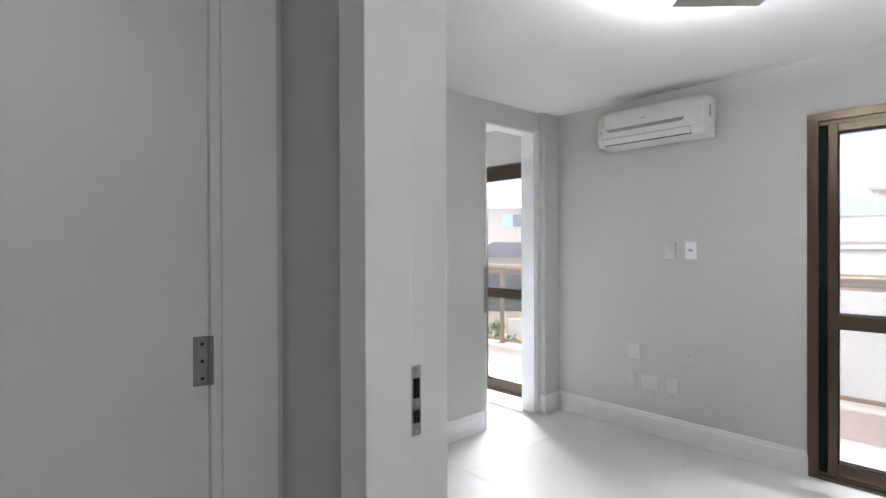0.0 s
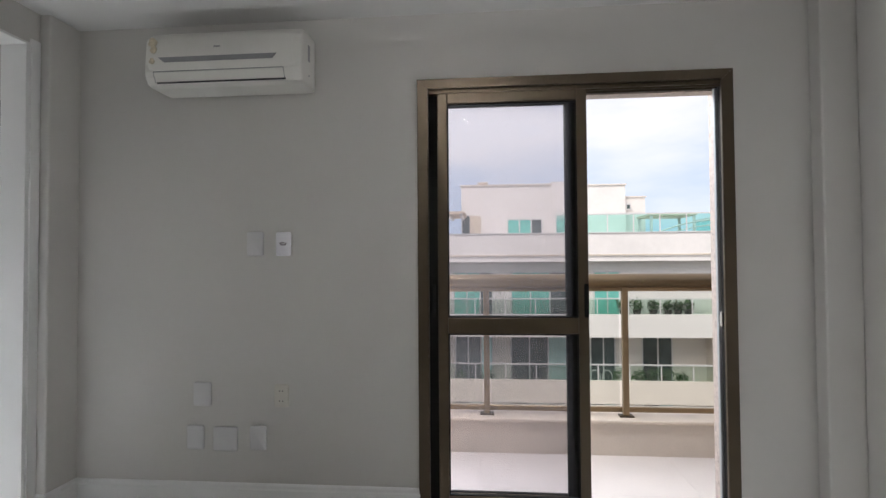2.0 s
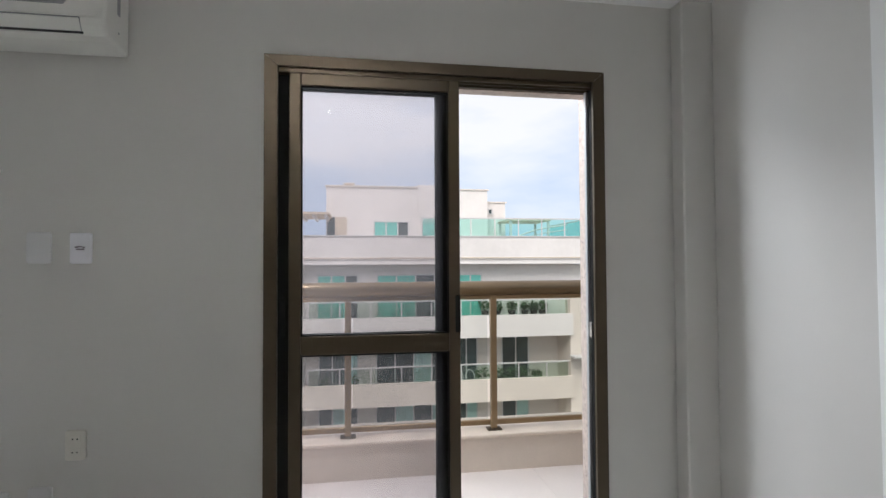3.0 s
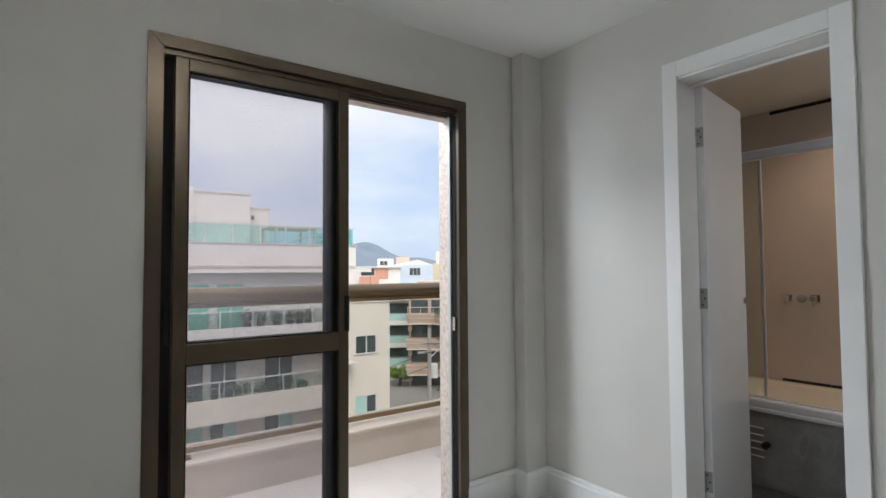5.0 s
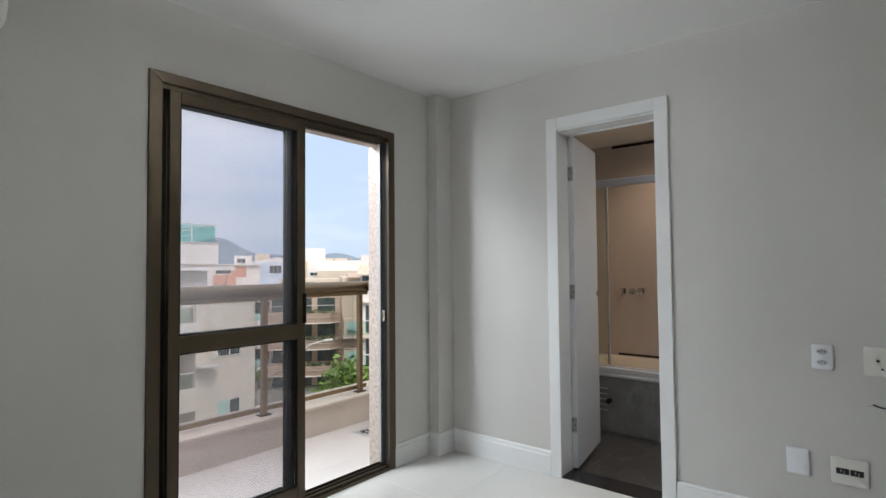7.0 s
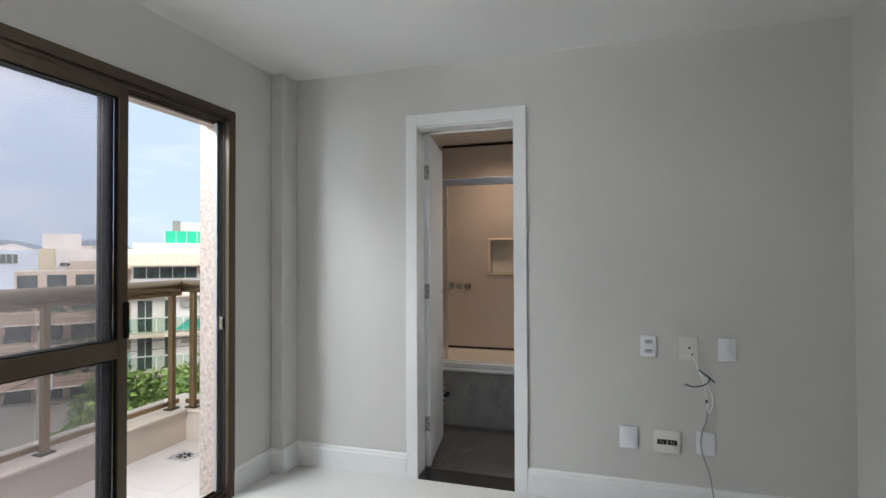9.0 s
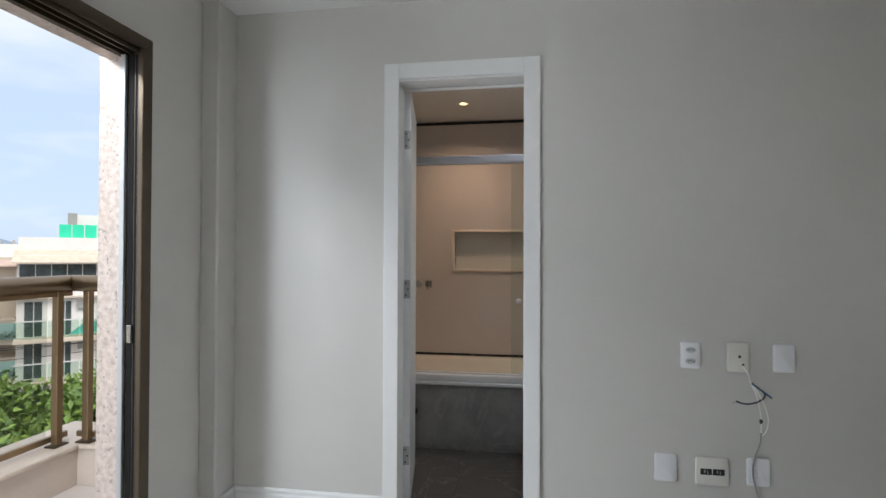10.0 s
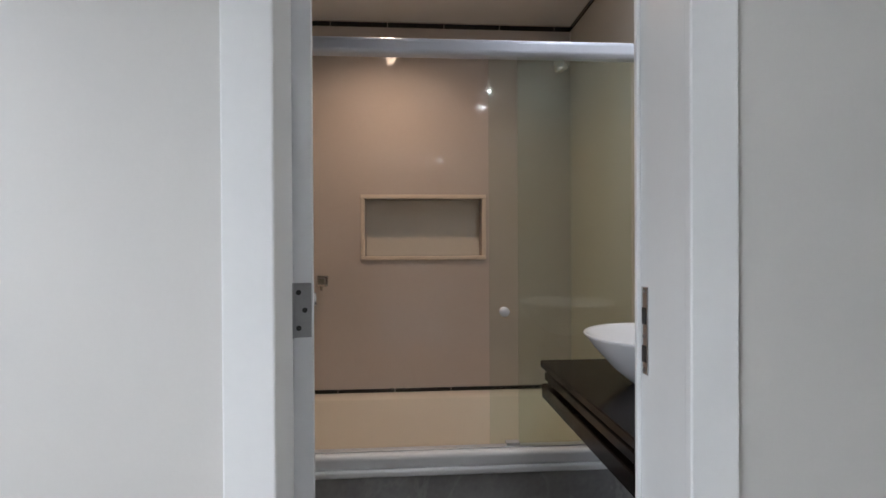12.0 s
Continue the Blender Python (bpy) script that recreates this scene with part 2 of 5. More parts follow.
LAMP_COOL = glow_material("cool_lamp", (0.9, 0.95, 1.0), 90.0)
# outside
FACADE = material("off_white_render", (0.76, 0.725, 0.69), 0.85, vary=0.06, scale=0.6, fine=6, bump=0.04)
FACADE_IN = material("balcony_wall_render", (0.74, 0.68, 0.62), 0.85, vary=0.06, scale=0.6, fine=6, bump=0.04)
FACADE_WARM = material("warm_white_render", (0.72, 0.65, 0.57), 0.85, vary=0.06, scale=0.6, fine=6, bump=0.04)
FACADE_BLUE = material("pale_blue_render", (0.58, 0.67, 0.78), 0.85, vary=0.06, scale=0.6, fine=6, bump=0.04)
FACADE_YELLOW = material("pale_yellow_render", (0.72, 0.62, 0.42), 0.85, vary=0.06, scale=0.6, fine=6, bump=0.04)
FACADE_CREAM = material("cream_render", (0.62, 0.53, 0.43), 0.85, vary=0.06, scale=0.6, fine=6, bump=0.04)
TERRA = material("terracotta_render", (0.50, 0.38, 0.31), 0.85, vary=0.12, scale=0.8, fine=6, bump=0.04)
ORANGE = material("orange_render", (0.62, 0.33, 0.24), 0.85, vary=0.1, scale=0.8, fine=6, bump=0.04)
ROOFTILE = material("pale_roof_tile", (0.60, 0.50, 0.40), 0.85, vary=0.15, scale=3, fine=12, bump=0.2)
DARKROOF = material("slate_grey_roof", (0.10, 0.10, 0.115), 0.7, vary=0.15, scale=2, fine=12, bump=0.1)
TEAL = material("teal_window_film", (0.16, 0.54, 0.46), 0.15, vary=0.12, scale=0.9, fine=3, bump=0.0)
TEALPALE = material("pale_teal_glass", (0.42, 0.64, 0.60), 0.12, vary=0.1, scale=0.7, fine=3, bump=0.0)
WINDARK = material("dark_window_glass", (0.065, 0.085, 0.085), 0.08, vary=0.5, scale=0.8, fine=3, bump=0.0)
GREENPANEL = material("bright_green_panel", (0.03, 0.62, 0.36), 0.4, vary=0.1, scale=1, bump=0.0)
FRAME_OUT = material("white_window_frame", (0.62, 0.61, 0.60), 0.5, vary=0.04, bump=0.0)
SCREENGLASS = glass_material("teal_screen_glass", (0.76, 0.96, 0.92), 0.95)
BALCGLASS = glass_material("green_balcony_glass", (0.86, 0.95, 0.91), 0.94)
ASPHALT = material("asphalt", (0.05, 0.05, 0.052), 0.85, vary=0.2, scale=0.5, fine=8, bump=0.2)
GROUND = material("paved_ground", (0.24, 0.23, 0.21), 0.9, vary=0.2, scale=0.15, fine=2, bump=0.2)
# distance haze is mixed into this blue-grey base colour
HILL = material("haze_tinted_hill", (0.20, 0.25, 0.31), 0.95, vary=0.12, scale=0.02, fine=0.2, bump=0.0)
HILLWARM = material("sunlit_hill_scrub", (0.40, 0.36, 0.14), 0.95, vary=0.3, scale=0.1, fine=1, bump=0.0)
BARK = material("bark", (0.12, 0.09, 0.07), 0.9, vary=0.3, scale=6, fine=40, bump=0.4)
LEAF = leaf_material("tree_leaf", (0.06, 0.12, 0.027), (0.22, 0.34, 0.06))
POTLEAF = leaf_material("pot_plant_leaf", (0.03, 0.07, 0.03), (0.08, 0.15, 0.05))
POT = material("dark_clay_pot", (0.05, 0.045, 0.04), 0.8, vary=0.2, bump=0.05)
CONCRETE = material("weathered_concrete", (0.34, 0.33, 0.31), 0.9, vary=0.15, scale=1, fine=20, bump=0.1)


# ---- building helpers ----
def link_bm(name, bm, mat, parent=None, smooth=False):
    me = bpy.data.meshes.new(name)
    bm.to_mesh(me)
    bm.free()
    me.materials.append(mat)
    if smooth:
        for p in me.polygons:
            p.use_smooth = True
    ob = new(name, me)
    ob.parent = parent
    return ob


def part(name, bm, mat, parent, label="", smooth=False):
    ob = link_bm(name, bm, mat, parent, smooth)
    return tagged(ob, label) if label else ob


def thing(name, at, label, category, group="", kind=""):
    ob = new(name)
    ob.empty_display_size = 0.1
    ob.matrix_world = at if isinstance(at, Matrix) else Matrix.Translation(at)
    return tagged(ob, label, category, group, kind)


def add_box(bm, lo, hi, bevel=0.0, segs=1):
    lo, hi = Vector(lo), Vector(hi)
    made = bmesh.ops.create_cube(bm, size=1.0, matrix=Matrix.Translation((lo + hi) / 2) @ Matrix.Diagonal((*(hi - lo), 1)))
    if bevel:
        edges = list({e for v in made["verts"] for e in v.link_edges})
        bmesh.ops.bevel(bm, geom=edges, offset=bevel, segments=segs, affect="EDGES", profile=0.5)
    return bm


def box(lo, hi, bevel=0.0, segs=1):
    return add_box(bmesh.new(), lo, hi, bevel, segs)


def add_cyl(bm, a, b, r1, r2=None, n=16, caps=True):
    a, b = Vector(a), Vector(b)
    d = b - a
    m = Matrix.Translation((a + b) / 2) @ d.to_track_quat("Z", "Y").to_matrix().to_4x4()
    bmesh.ops.create_cone(bm, cap_ends=caps, segments=n, radius1=r1, radius2=r1 if r2 is None else r2, depth=d.length, matrix=m)
    return bm


def cyl(a, b, r1, r2=None, n=16, caps=True):
    return add_cyl(bmesh.new(), a, b, r1, r2, n, caps)


def lathe(profile, n=32):
    """A turned body round z from (radius, height) pairs."""
    bm = bmesh.new()
    rings = []
    for r, z in profile:
        rings.append([bm.verts.new((r * math.cos(2 * math.pi * i / n), r * math.sin(2 * math.pi * i / n), z)) for i in range(n)])
    for a, b in zip(rings, rings[1:]):
        for i in range(n):
            bm.faces.new((a[i], a[(i + 1) % n], b[(i + 1) % n], b[i]))
    bmesh.ops.remove_doubles(bm, verts=bm.verts, dist=1e-5)
    bmesh.ops.recalc_face_normals(bm, faces=bm.faces)
    return bm


def prism(outline, axis, lo, hi):
    """An outline of (a, b) pairs in the two other axes, drawn out along axis from lo to hi."""
    bm = bmesh.new()

    def at(a, b, c):
        return {"x": (c, a, b), "y": (a, c, b), "z": (a, b, c)}[axis]

    one = [bm.verts.new(at(a, b, lo)) for a, b in outline]
    two = [bm.verts.new(at(a, b, hi)) for a, b in outline]
    n = len(outline)
    bm.faces.new(one)
    bm.faces.new(two)
    for i in range(n):
        bm.faces.new((one[i], one[(i + 1) % n], two[(i + 1) % n], two[i]))
    bmesh.ops.recalc_face_normals(bm, faces=bm.faces)
    return bm


def tube(name, points, radius, mat, parent, label=""):
    cu = bpy.data.curves.new(name, "CURVE")
    cu.dimensions, cu.bevel_depth, cu.bevel_resolution, cu.resolution_u = "3D", radius, 3, 8
    sp = cu.splines.new("BEZIER")
    sp.bezier_points.add(len(points) - 1)
    for bp, p in zip(sp.bezier_points, points):
        bp.co, bp.handle_left_type, bp.handle_right_type = p, "AUTO", "AUTO"
    cu.materials.append(mat)
    tmp = bpy.data.objects.new(name, cu)
    me = bpy.data.meshes.new_from_object(tmp)
    ob = new(name, me)
    ob.parent = parent
    bpy.data.objects.remove(tmp)
    return tagged(ob, label) if label else ob


def structure(name, bm, mat, label, category="wall"):
    return tagged(link_bm(name, bm, mat), label, category, kind="structure")


# ---- the plan ----
XL, XR = -1.80, 2.00      # side walls of the bedroom
YB, YD = -3.10, -2.87     # back wall; entry door wall
H = 2.45                  # bedroom ceiling
WT = 0.19                 # outer wall thickness
WX0, WX1, WZ = 0.03, 1.495, 2.115    # balcony door, clear outline of its casing
OX0, OX1 = -3.45, -1.98   # balcony door of the next room
BX, BH = 4.25, 2.466       # bathroom far wall and ceiling
BY0, BY1 = -0.10, -2.04   # bathroom side walls
DY0, DY1, DZ = -0.887, -1.510, 2.096  # bathroom door opening
LY0, LY1, LZ = -0.25, -0.843, 2.288   # opening to the next room
JX = 0.0                  # entry door jamb

# outer wall with the two balcony doors
w = bmesh.new()
for a, b, z0, z1 in ((-5.6, OX0, -0.2, 2.75), (OX0, OX1, WZ, 2.75), (OX1, WX0, -0.2, 2.75), (WX0, WX1, WZ, 2.75),
                     (WX1, 4.6, -0.2, 2.75), (OX0, OX1, -0.2, -0.005), (WX0, WX1, -0.2, -0.005)):
    add_box(w, (a, 0, z0), (b, WT - 0.022, z1))
structure("wall_north", w, PAINT, "smooth pale grey painted wall with balcony doors")
# granite cladding outside
w = bmesh.new()
for a, b, z0, z1 in ((-5.6, OX0 + 0.02, -0.2, 2.75), (OX0 + 0.02, OX1 - 0.02, WZ - 0.02, 2.75), (OX1 - 0.02, WX0 + 0.02, -0.2, 2.75),
                     (WX0 + 0.02, WX1 - 0.02, WZ - 0.02, 2.75), (WX1 - 0.02, 4.6, -0.2, 2.75)):
    add_box(w, (a, WT - 0.02, z0), (b, WT + 0.012, z1))
for x in (WX0, WX1 - 0.02, OX0, OX1 - 0.02):
    add_box(w, (x, 0.092, 0.0), (x + 0.02, WT - 0.02, WZ - 0.02))
add_box(w, (WX0 + 0.02, 0.10, 2.055), (WX1 - 0.02, WT - 0.02, WZ - 0.021))
add_box(w, (OX0 + 0.02, 0.10, 2.055), (OX1 - 0.02, WT - 0.02, WZ - 0.021))
structure("wall_cladding", w, GRANITE, "speckled pink granite cladding of the outer wall")
# bathroom partition
w = bmesh.new()
for a, b, z0, z1 in ((DY0, 0, -0.1, 2.6), (DY1, DY0, DZ, 2.6), (YB - 0.3, DY1, -0.1, 2.6)):
    add_box(w, (XR, a, z0), (XR + 0.16, b, z1))
structure("wall_east", w, PAINT, "pale grey painted wall with a bathroom doorway")
# wall to the next room
w = bmesh.new()
for a, b, z0, z1 in ((LY0, 0, -0.1, 2.6), (LY1, LY0, LZ, 2.6), (-3.3, LY1, -0.1, 2.6)):
    add_box(w, (XL - 0.12, a, z0), (XL, b, z1))
structure("wall_west", w, PAINT, "pale grey painted wall with a pocket door opening")
# back wall with the entry door, and the hall behind it
w = bmesh.new()
add_box(w, (XL - 0.12, YD - 0.19, -0.1), (JX - 0.02, YD, 2.6))
add_box(w, (JX - 0.02, YD - 0.19, 2.12), (0.86, YD, 2.6))
add_box(w, (0.86, YB - 0.12, -0.1), (XR, YB, 2.6))
add_box(w, (0.86, YB, -0.1), (0.92, YD, 2.6))
structure("wall_south", w, PAINT, "pale grey painted wall with the entry doorway")
HX = -0.44                # hall side wall
w = bmesh.new()
add_box(w, (HX - 0.1, YD - 0.352, -0.1), (HX, YD - 0.19, 2.6))
add_box(w, (HX - 0.1, -4.22, 2.12), (HX, YD - 0.352, 2.6))
add_box(w, (HX - 0.1, -5.6, -0.1), (HX, -4.22, 2.6))
add_box(w, (HX, -5.6, -0.1), (2.1, -5.5, 2.6))
add_box(w, (2.0, -5.5, -0.1), (2.1, YB - 0.12, 2.6))
structure("wall_hall", w, PAINT, "pale grey painted hall walls")
# next room shell
w = bmesh.new()
add_box(w, (-5.7, -3.4, -0.1), (-5.6, 0.0, 2.6))
add_box(w, (-5.6, -3.4, -0.1), (XL - 0.12, -3.3, 2.6))
structure("wall_next_room", w, PAINT, "pale grey painted walls of the next room")
# bathroom shell, with the niche cut through the tile face
NY0, NY1, NZ0, NZ1 = -0.861, -1.523, 1.150, 1.473
w = bmesh.new()
for a, b, z0, z1 in ((NY0, BY0, -0.1, 2.6), (BY1, NY1, -0.1, 2.6), (NY1, NY0, -0.1, NZ0), (NY1, NY0, NZ1, 2.6)):
    add_box(w, (BX, a, z0), (BX + 0.14, b, z1))
add_box(w, (BX + 0.14, BY1, -0.1), (BX + 0.2, BY0, 2.6))
wall_bath = structure("wall_bath_east", w, BATHTILE, "glossy beige tiled bathroom wall with a niche")
w = bmesh.new()
add_box(w, (XR + 0.16, BY0, -0.1), (BX + 0.2, 0, 2.6))
structure("wall_bath_north", w, BATHTILE2, "glossy cream tiled bathroom wall")
w = bmesh.new()
add_box(w, (XR + 0.16, BY1 - 0.1, -0.1), (BX + 0.2, BY1, 2.6))
wall_bath_s = structure("wall_bath_south", w, BATHTILE2, "glossy cream tiled bathroom wall")

structure("ceiling", box((XL, YB - 0.12, H), (XR, 0, H + 0.12)), CEIL, "smooth white painted ceiling", "ceiling")
structure("ceiling_next_room", box((-5.6, -3.3, H), (XL - 0.12, 0, H + 0.12)), CEIL, "smooth white painted ceiling", "ceiling")
structure("ceiling_hall", box((HX - 0.1, -5.5, H), (2.0, YD - 0.19, H + 0.115)), CEIL, "smooth white painted hall ceiling", "ceiling")
structure("ceiling_bath", box((XR + 0.16, BY1, BH), (BX, BY0, BH + 0.1)), BATHCEIL, "matt beige-white bathroom ceiling", "ceiling")
floor = structure("floor", box((-5.6, -5.5, -0.12), (XR + 0.02, 0.0, -0.012)), GROUT, "pale polished porcelain tile floor", "floor")
floor_bath = structure("floor_bath", box((XR + 0.16, BY1, -0.16), (BX, BY0, -0.052)), GROUT, "dark grey marble bathroom floor", "floor")
floor_balcony = structure("floor_balcony", box((-5.6, WT, -0.25), (2.27, 1.05, -0.057)), GROUT, "pale pinkish balcony tile floor", "floor")

# pilasters in the two window corners
structure("pilaster_1", box((1.842, -0.088, 0), (XR, 0.0, H), 0.008, 2), PAINT, "pale grey painted corner pilaster", "pilaster")
structure("pilaster_2", box((XL, -0.195, 0), (-1.745, 0.0, H), 0.008, 2), PAINT, "pale grey painted corner pilaster", "pilaster")


# baseboards: moulded profile along a line
def baseboard(name, a, b, inward, height=0.145):
    a, b, n = Vector((*a, 0)), Vector((*b, 0)), Vector((*inward, 0))
    prof = [(0, 0), (0.016, 0), (0.016, height - 0.03), (0.012, height - 0.022), (0.012, height - 0.008), (0.007, height), (0, height)]
    bm = bmesh.new()
    one = [bm.verts.new(a + n * d + Vector((0, 0, z))) for d, z in prof]
    two = [bm.verts.new(b + n * d + Vector((0, 0, z))) for d, z in prof]
    bm.faces.new(one)
    bm.faces.new(two)
    for i in range(len(prof)):
        j = (i + 1) % len(prof)
        bm.faces.new((one[i], one[j], two[j], two[i]))
    bmesh.ops.recalc_face_normals(bm, faces=bm.faces)
    structure(name, bm, WHITE, "white moulded baseboard along the wall", "baseboard")


baseboard("baseboard_1", (-1.745, 0), (WX0 - 0.002, 0), (0, -1))
baseboard("baseboard_2", (WX1 + 0.002, 0), (1.842, 0), (0, -1))
baseboard("baseboard_3", (1.829, -0.088), (2.0, -0.088), (0, -1))
baseboard("baseboard_4", (1.842, 0.0), (1.842, -0.101), (-1, 0))
baseboard("baseboard_5", (XR, -0.088), (XR, -0.838), (-1, 0))
baseboard("baseboard_6", (XR, -1.560), (XR, YB), (-1, 0))
baseboard("baseboard_7", (XL, LY1 - 0.02), (XL, YD), (1, 0))
baseboard("baseboard_8", (XL, -0.195), (-1.732, -0.195), (0, -1))
baseboard("baseboard_9", (-1.745, -0.208), (-1.745, 0.0), (1, 0))
baseboard("baseboard_10", (XL, YD), (JX - 0.09, YD), (0, 1))
baseboard("baseboard_11", (-5.6, 0), (OX0 - 0.01, 0), (0, -1))

# ---- bathroom door frame and leaf ----
door_1 = thing("door_frame", (XR, (DY0 + DY1) / 2, 0), "white painted door frame round the bathroom doorway", "door frame", kind="structure")


def frame_part(name, lo, hi, mat, parent, bevel=0.003, label=""):
    o = Vector((parent.parent or parent).matrix_world.translation)
    return part(name, box(Vector(lo) - o, Vector(hi) - o, bevel, 2), mat, parent, label)


AI0, AO0, AI1, AO1 = -0.910, -0.840, -1.486, -1.558   # inner and outer edges of the architrave
frame_part("architrave", (XR - 0.016, AI0, 0), (XR + 0.002, AO0, DZ + 0.066), WHITE, door_1)
frame_part("architrave", (XR - 0.016, AO1, 0), (XR + 0.002, AI1, DZ + 0.066), WHITE, door_1)
frame_part("architrave", (XR - 0.0158, AI1, DZ - 0.006), (XR + 0.002, AI0, DZ + 0.0658), WHITE, door_1)
frame_part("jamb", (XR + 0.002, DY0 - 0.010, 0), (XR + 0.162, DY0 + 0.004, DZ + 0.004), WHITE, door_1, 0.002)
frame_part("jamb", (XR + 0.002, DY1 - 0.004, 0), (XR + 0.165, DY1 + 0.018, DZ + 0.004), WHITE, door_1, 0.002)
frame_part("head", (XR + 0.002, DY1 + 0.018, DZ - 0.014), (XR + 0.165, DY0 - 0.010, DZ + 0.004), WHITE, door_1, 0.002)
frame_part("door_stop", (XR + 0.153, DY1 + 0.018, 0), (XR + 0.164, DY1 + 0.026, DZ - 0.03), WHITE, door_1, 0.002)
frame_part("door_stop", (XR + 0.105, DY1 + 0.018, DZ - 0.03), (XR + 0.122, DY0 - 0.018, DZ - 0.018), WHITE, door_1, 0.002)
strike = frame_part("strike_plate", (XR + 0.126, DY1 + 0.0175, 0.985), (XR + 0.15, DY1 + 0.0205, 1.135), CHROME, door_1, 0.0015, "steel strike plate")
for z in (1.085, 1.02):
    frame_part("slot", (XR + 0.131, DY1 + 0.0202, z - 0.014), (XR + 0.145, DY1 + 0.0212, z + 0.014), BLACK, strike, 0)
for z in (0.993, 1.05, 1.127):
    frame_part("screw", (XR + 0.135, DY1 + 0.0203, z - 0.003), (XR + 0.141, DY1 + 0.0216, z + 0.003), STEEL, strike, 0)
structure("threshold", box((XR + 0.004, DY1 - 0.004, -0.05), (XR + 0.17, DY0 + 0.004, 0.003), 0.002), THRESH, "polished black granite threshold strip", "threshold")

leaf_turn = pose(XR + 0.166, DY0 - 0.006, 0.006, 0, 0, 9.5)
door_leaf = thing("bathroom_door", leaf_turn, "white painted flush bathroom door standing open", "door")
part("leaf", box((0.002, -0.036, 0.004), (0.572, -0.001, 2.075), 0.002), DOORWHITE, door_leaf)
for z in (1.838, 1.093, 0.268):
    hg = part("hinge", box((-0.001, -0.033, z - 0.046), (0.0022, -0.002, z + 0.046), 0.001), STEEL, door_leaf, "steel butt hinge")
    part("knuckle", cyl((-0.006, 0.001, z - 0.046), (-0.006, 0.001, z + 0.046), 0.006, n=12), STEEL, hg)
    for k, dz in enumerate((-0.03, 0.0, 0.03)):
        part("screw", cyl((-0.0022, -0.012 - 0.010 * (k % 2), z + dz), (0.0, -0.012 - 0.010 * (k % 2), z + dz), 0.0045, n=10), BLACK, hg)
part("latch_plate", box((0.571, -0.03, 0.95), (0.5735, -0.008, 1.15), 0.001), STEEL, door_leaf, "steel latch plate")
part("lock_rose", cyl((0.53, -0.042, 1.06), (0.53, -0.036, 1.06), 0.018, n=20), CHROME, door_leaf)

# ---- entry door frame and the hall door ----
entry = thing("entry_frame", (JX, YD - 0.1, 0), "white painted frame of the bedroom doorway", "door frame", kind="structure")
frame_part("jamb", (JX - 0.022, YD - 0.194, 0), (JX, YD + 0.004, 2.12), WHITE, entry, 0.002)
frame_part("door_stop", (JX, YD - 0.220, 0), (JX + 0.006, YD - 0.102, 2.10), WHITE, entry, 0.002)
frame_part("architrave", (JX - 0.085, YD + 0.0, 0), (JX - 0.008, YD + 0.018, 2.19), WHITE, entry)
frame_part("architrave", (JX - 0.10, YD - 0.216, 0), (JX - 0.001, YD - 0.194, 2.19), WHITE, entry)
frame_part("architrave", (JX - 0.008, YD, 2.12), (0.858, YD + 0.018, 2.19), WHITE, entry)
frame_part("head", (JX, YD - 0.19, 2.10), (0.86, YD, 2.12), WHITE, entry, 0.002)
frame_part("jamb", (0.84, YD - 0.19, 0), (0.862, YD + 0.004, 2.10), WHITE, entry, 0.002)
sp = frame_part("strike_plate", (JX - 0.001, YD - 0.098, 0.945), (JX + 0.0025, YD - 0.072, 1.10), CHROME, entry, 0.001, "steel strike plate")
for z, hh in ((1.05, 0.022), (0.988, 0.014)):
    frame_part("slot", (JX + 0.0022, YD - 0.093, z - hh), (JX + 0.0042, YD - 0.077, z + hh), RUBBER, sp, 0)
for z in (0.953, 1.09, 1.017):
    frame_part("screw", (JX + 0.0024, YD - 0.089, z - 0.004), (JX + 0.0038, YD - 0.081, z + 0.004), STEEL, sp, 0)

HD0 = YD - 0.375           # hinge side of the hall door
hall_frame = thing("hall_door_frame", (HX, HD0, 0), "white painted frame of a hall door", "door frame", kind="structure")
frame_part("architrave", (HX - 0.002, HD0 + 0.022, 0), (HX + 0.016, YD - 0.21, 2.19), WHITE, hall_frame)
frame_part("jamb", (HX - 0.1, HD0 - 0.002, 0), (HX + 0.006, HD0 + 0.022, 2.13), WHITE, hall_frame, 0.002)
frame_part("architrave", (HX - 0.002, -4.29, 0), (HX + 0.016, -4.22, 2.19), WHITE, hall_frame)
frame_part("head", (HX - 0.1, -4.22, 2.11), (HX + 0.006, HD0, 2.13), WHITE, hall_frame, 0.002)
hall_door = thing("hall_door", (HX, HD0, 0.005), "white painted flush hall door, shut", "door")
part("leaf", box((-0.036, -0.84, 0), (-0.001, -0.006, 2.09), 0.002), DOORWHITE, hall_door)
for z in (2.03, 1.08, 0.28):
    hg = part("hinge", box((-0.004, -0.042, z - 0.06), (0.0022, -0.005, z + 0.06), 0.001), STEEL, hall_door, "steel butt hinge")
    part("knuckle", cyl((0.004, -0.002, z - 0.06), (0.004, -0.002, z + 0.06), 0.0065, n=12), STEEL, hg)
    for dz in (-0.042, 0.0, 0.042):
        part("screw", cyl((0.002, -0.022, z + dz), (0.0034, -0.022, z + dz), 0.0045, n=10), BLACK, hg)

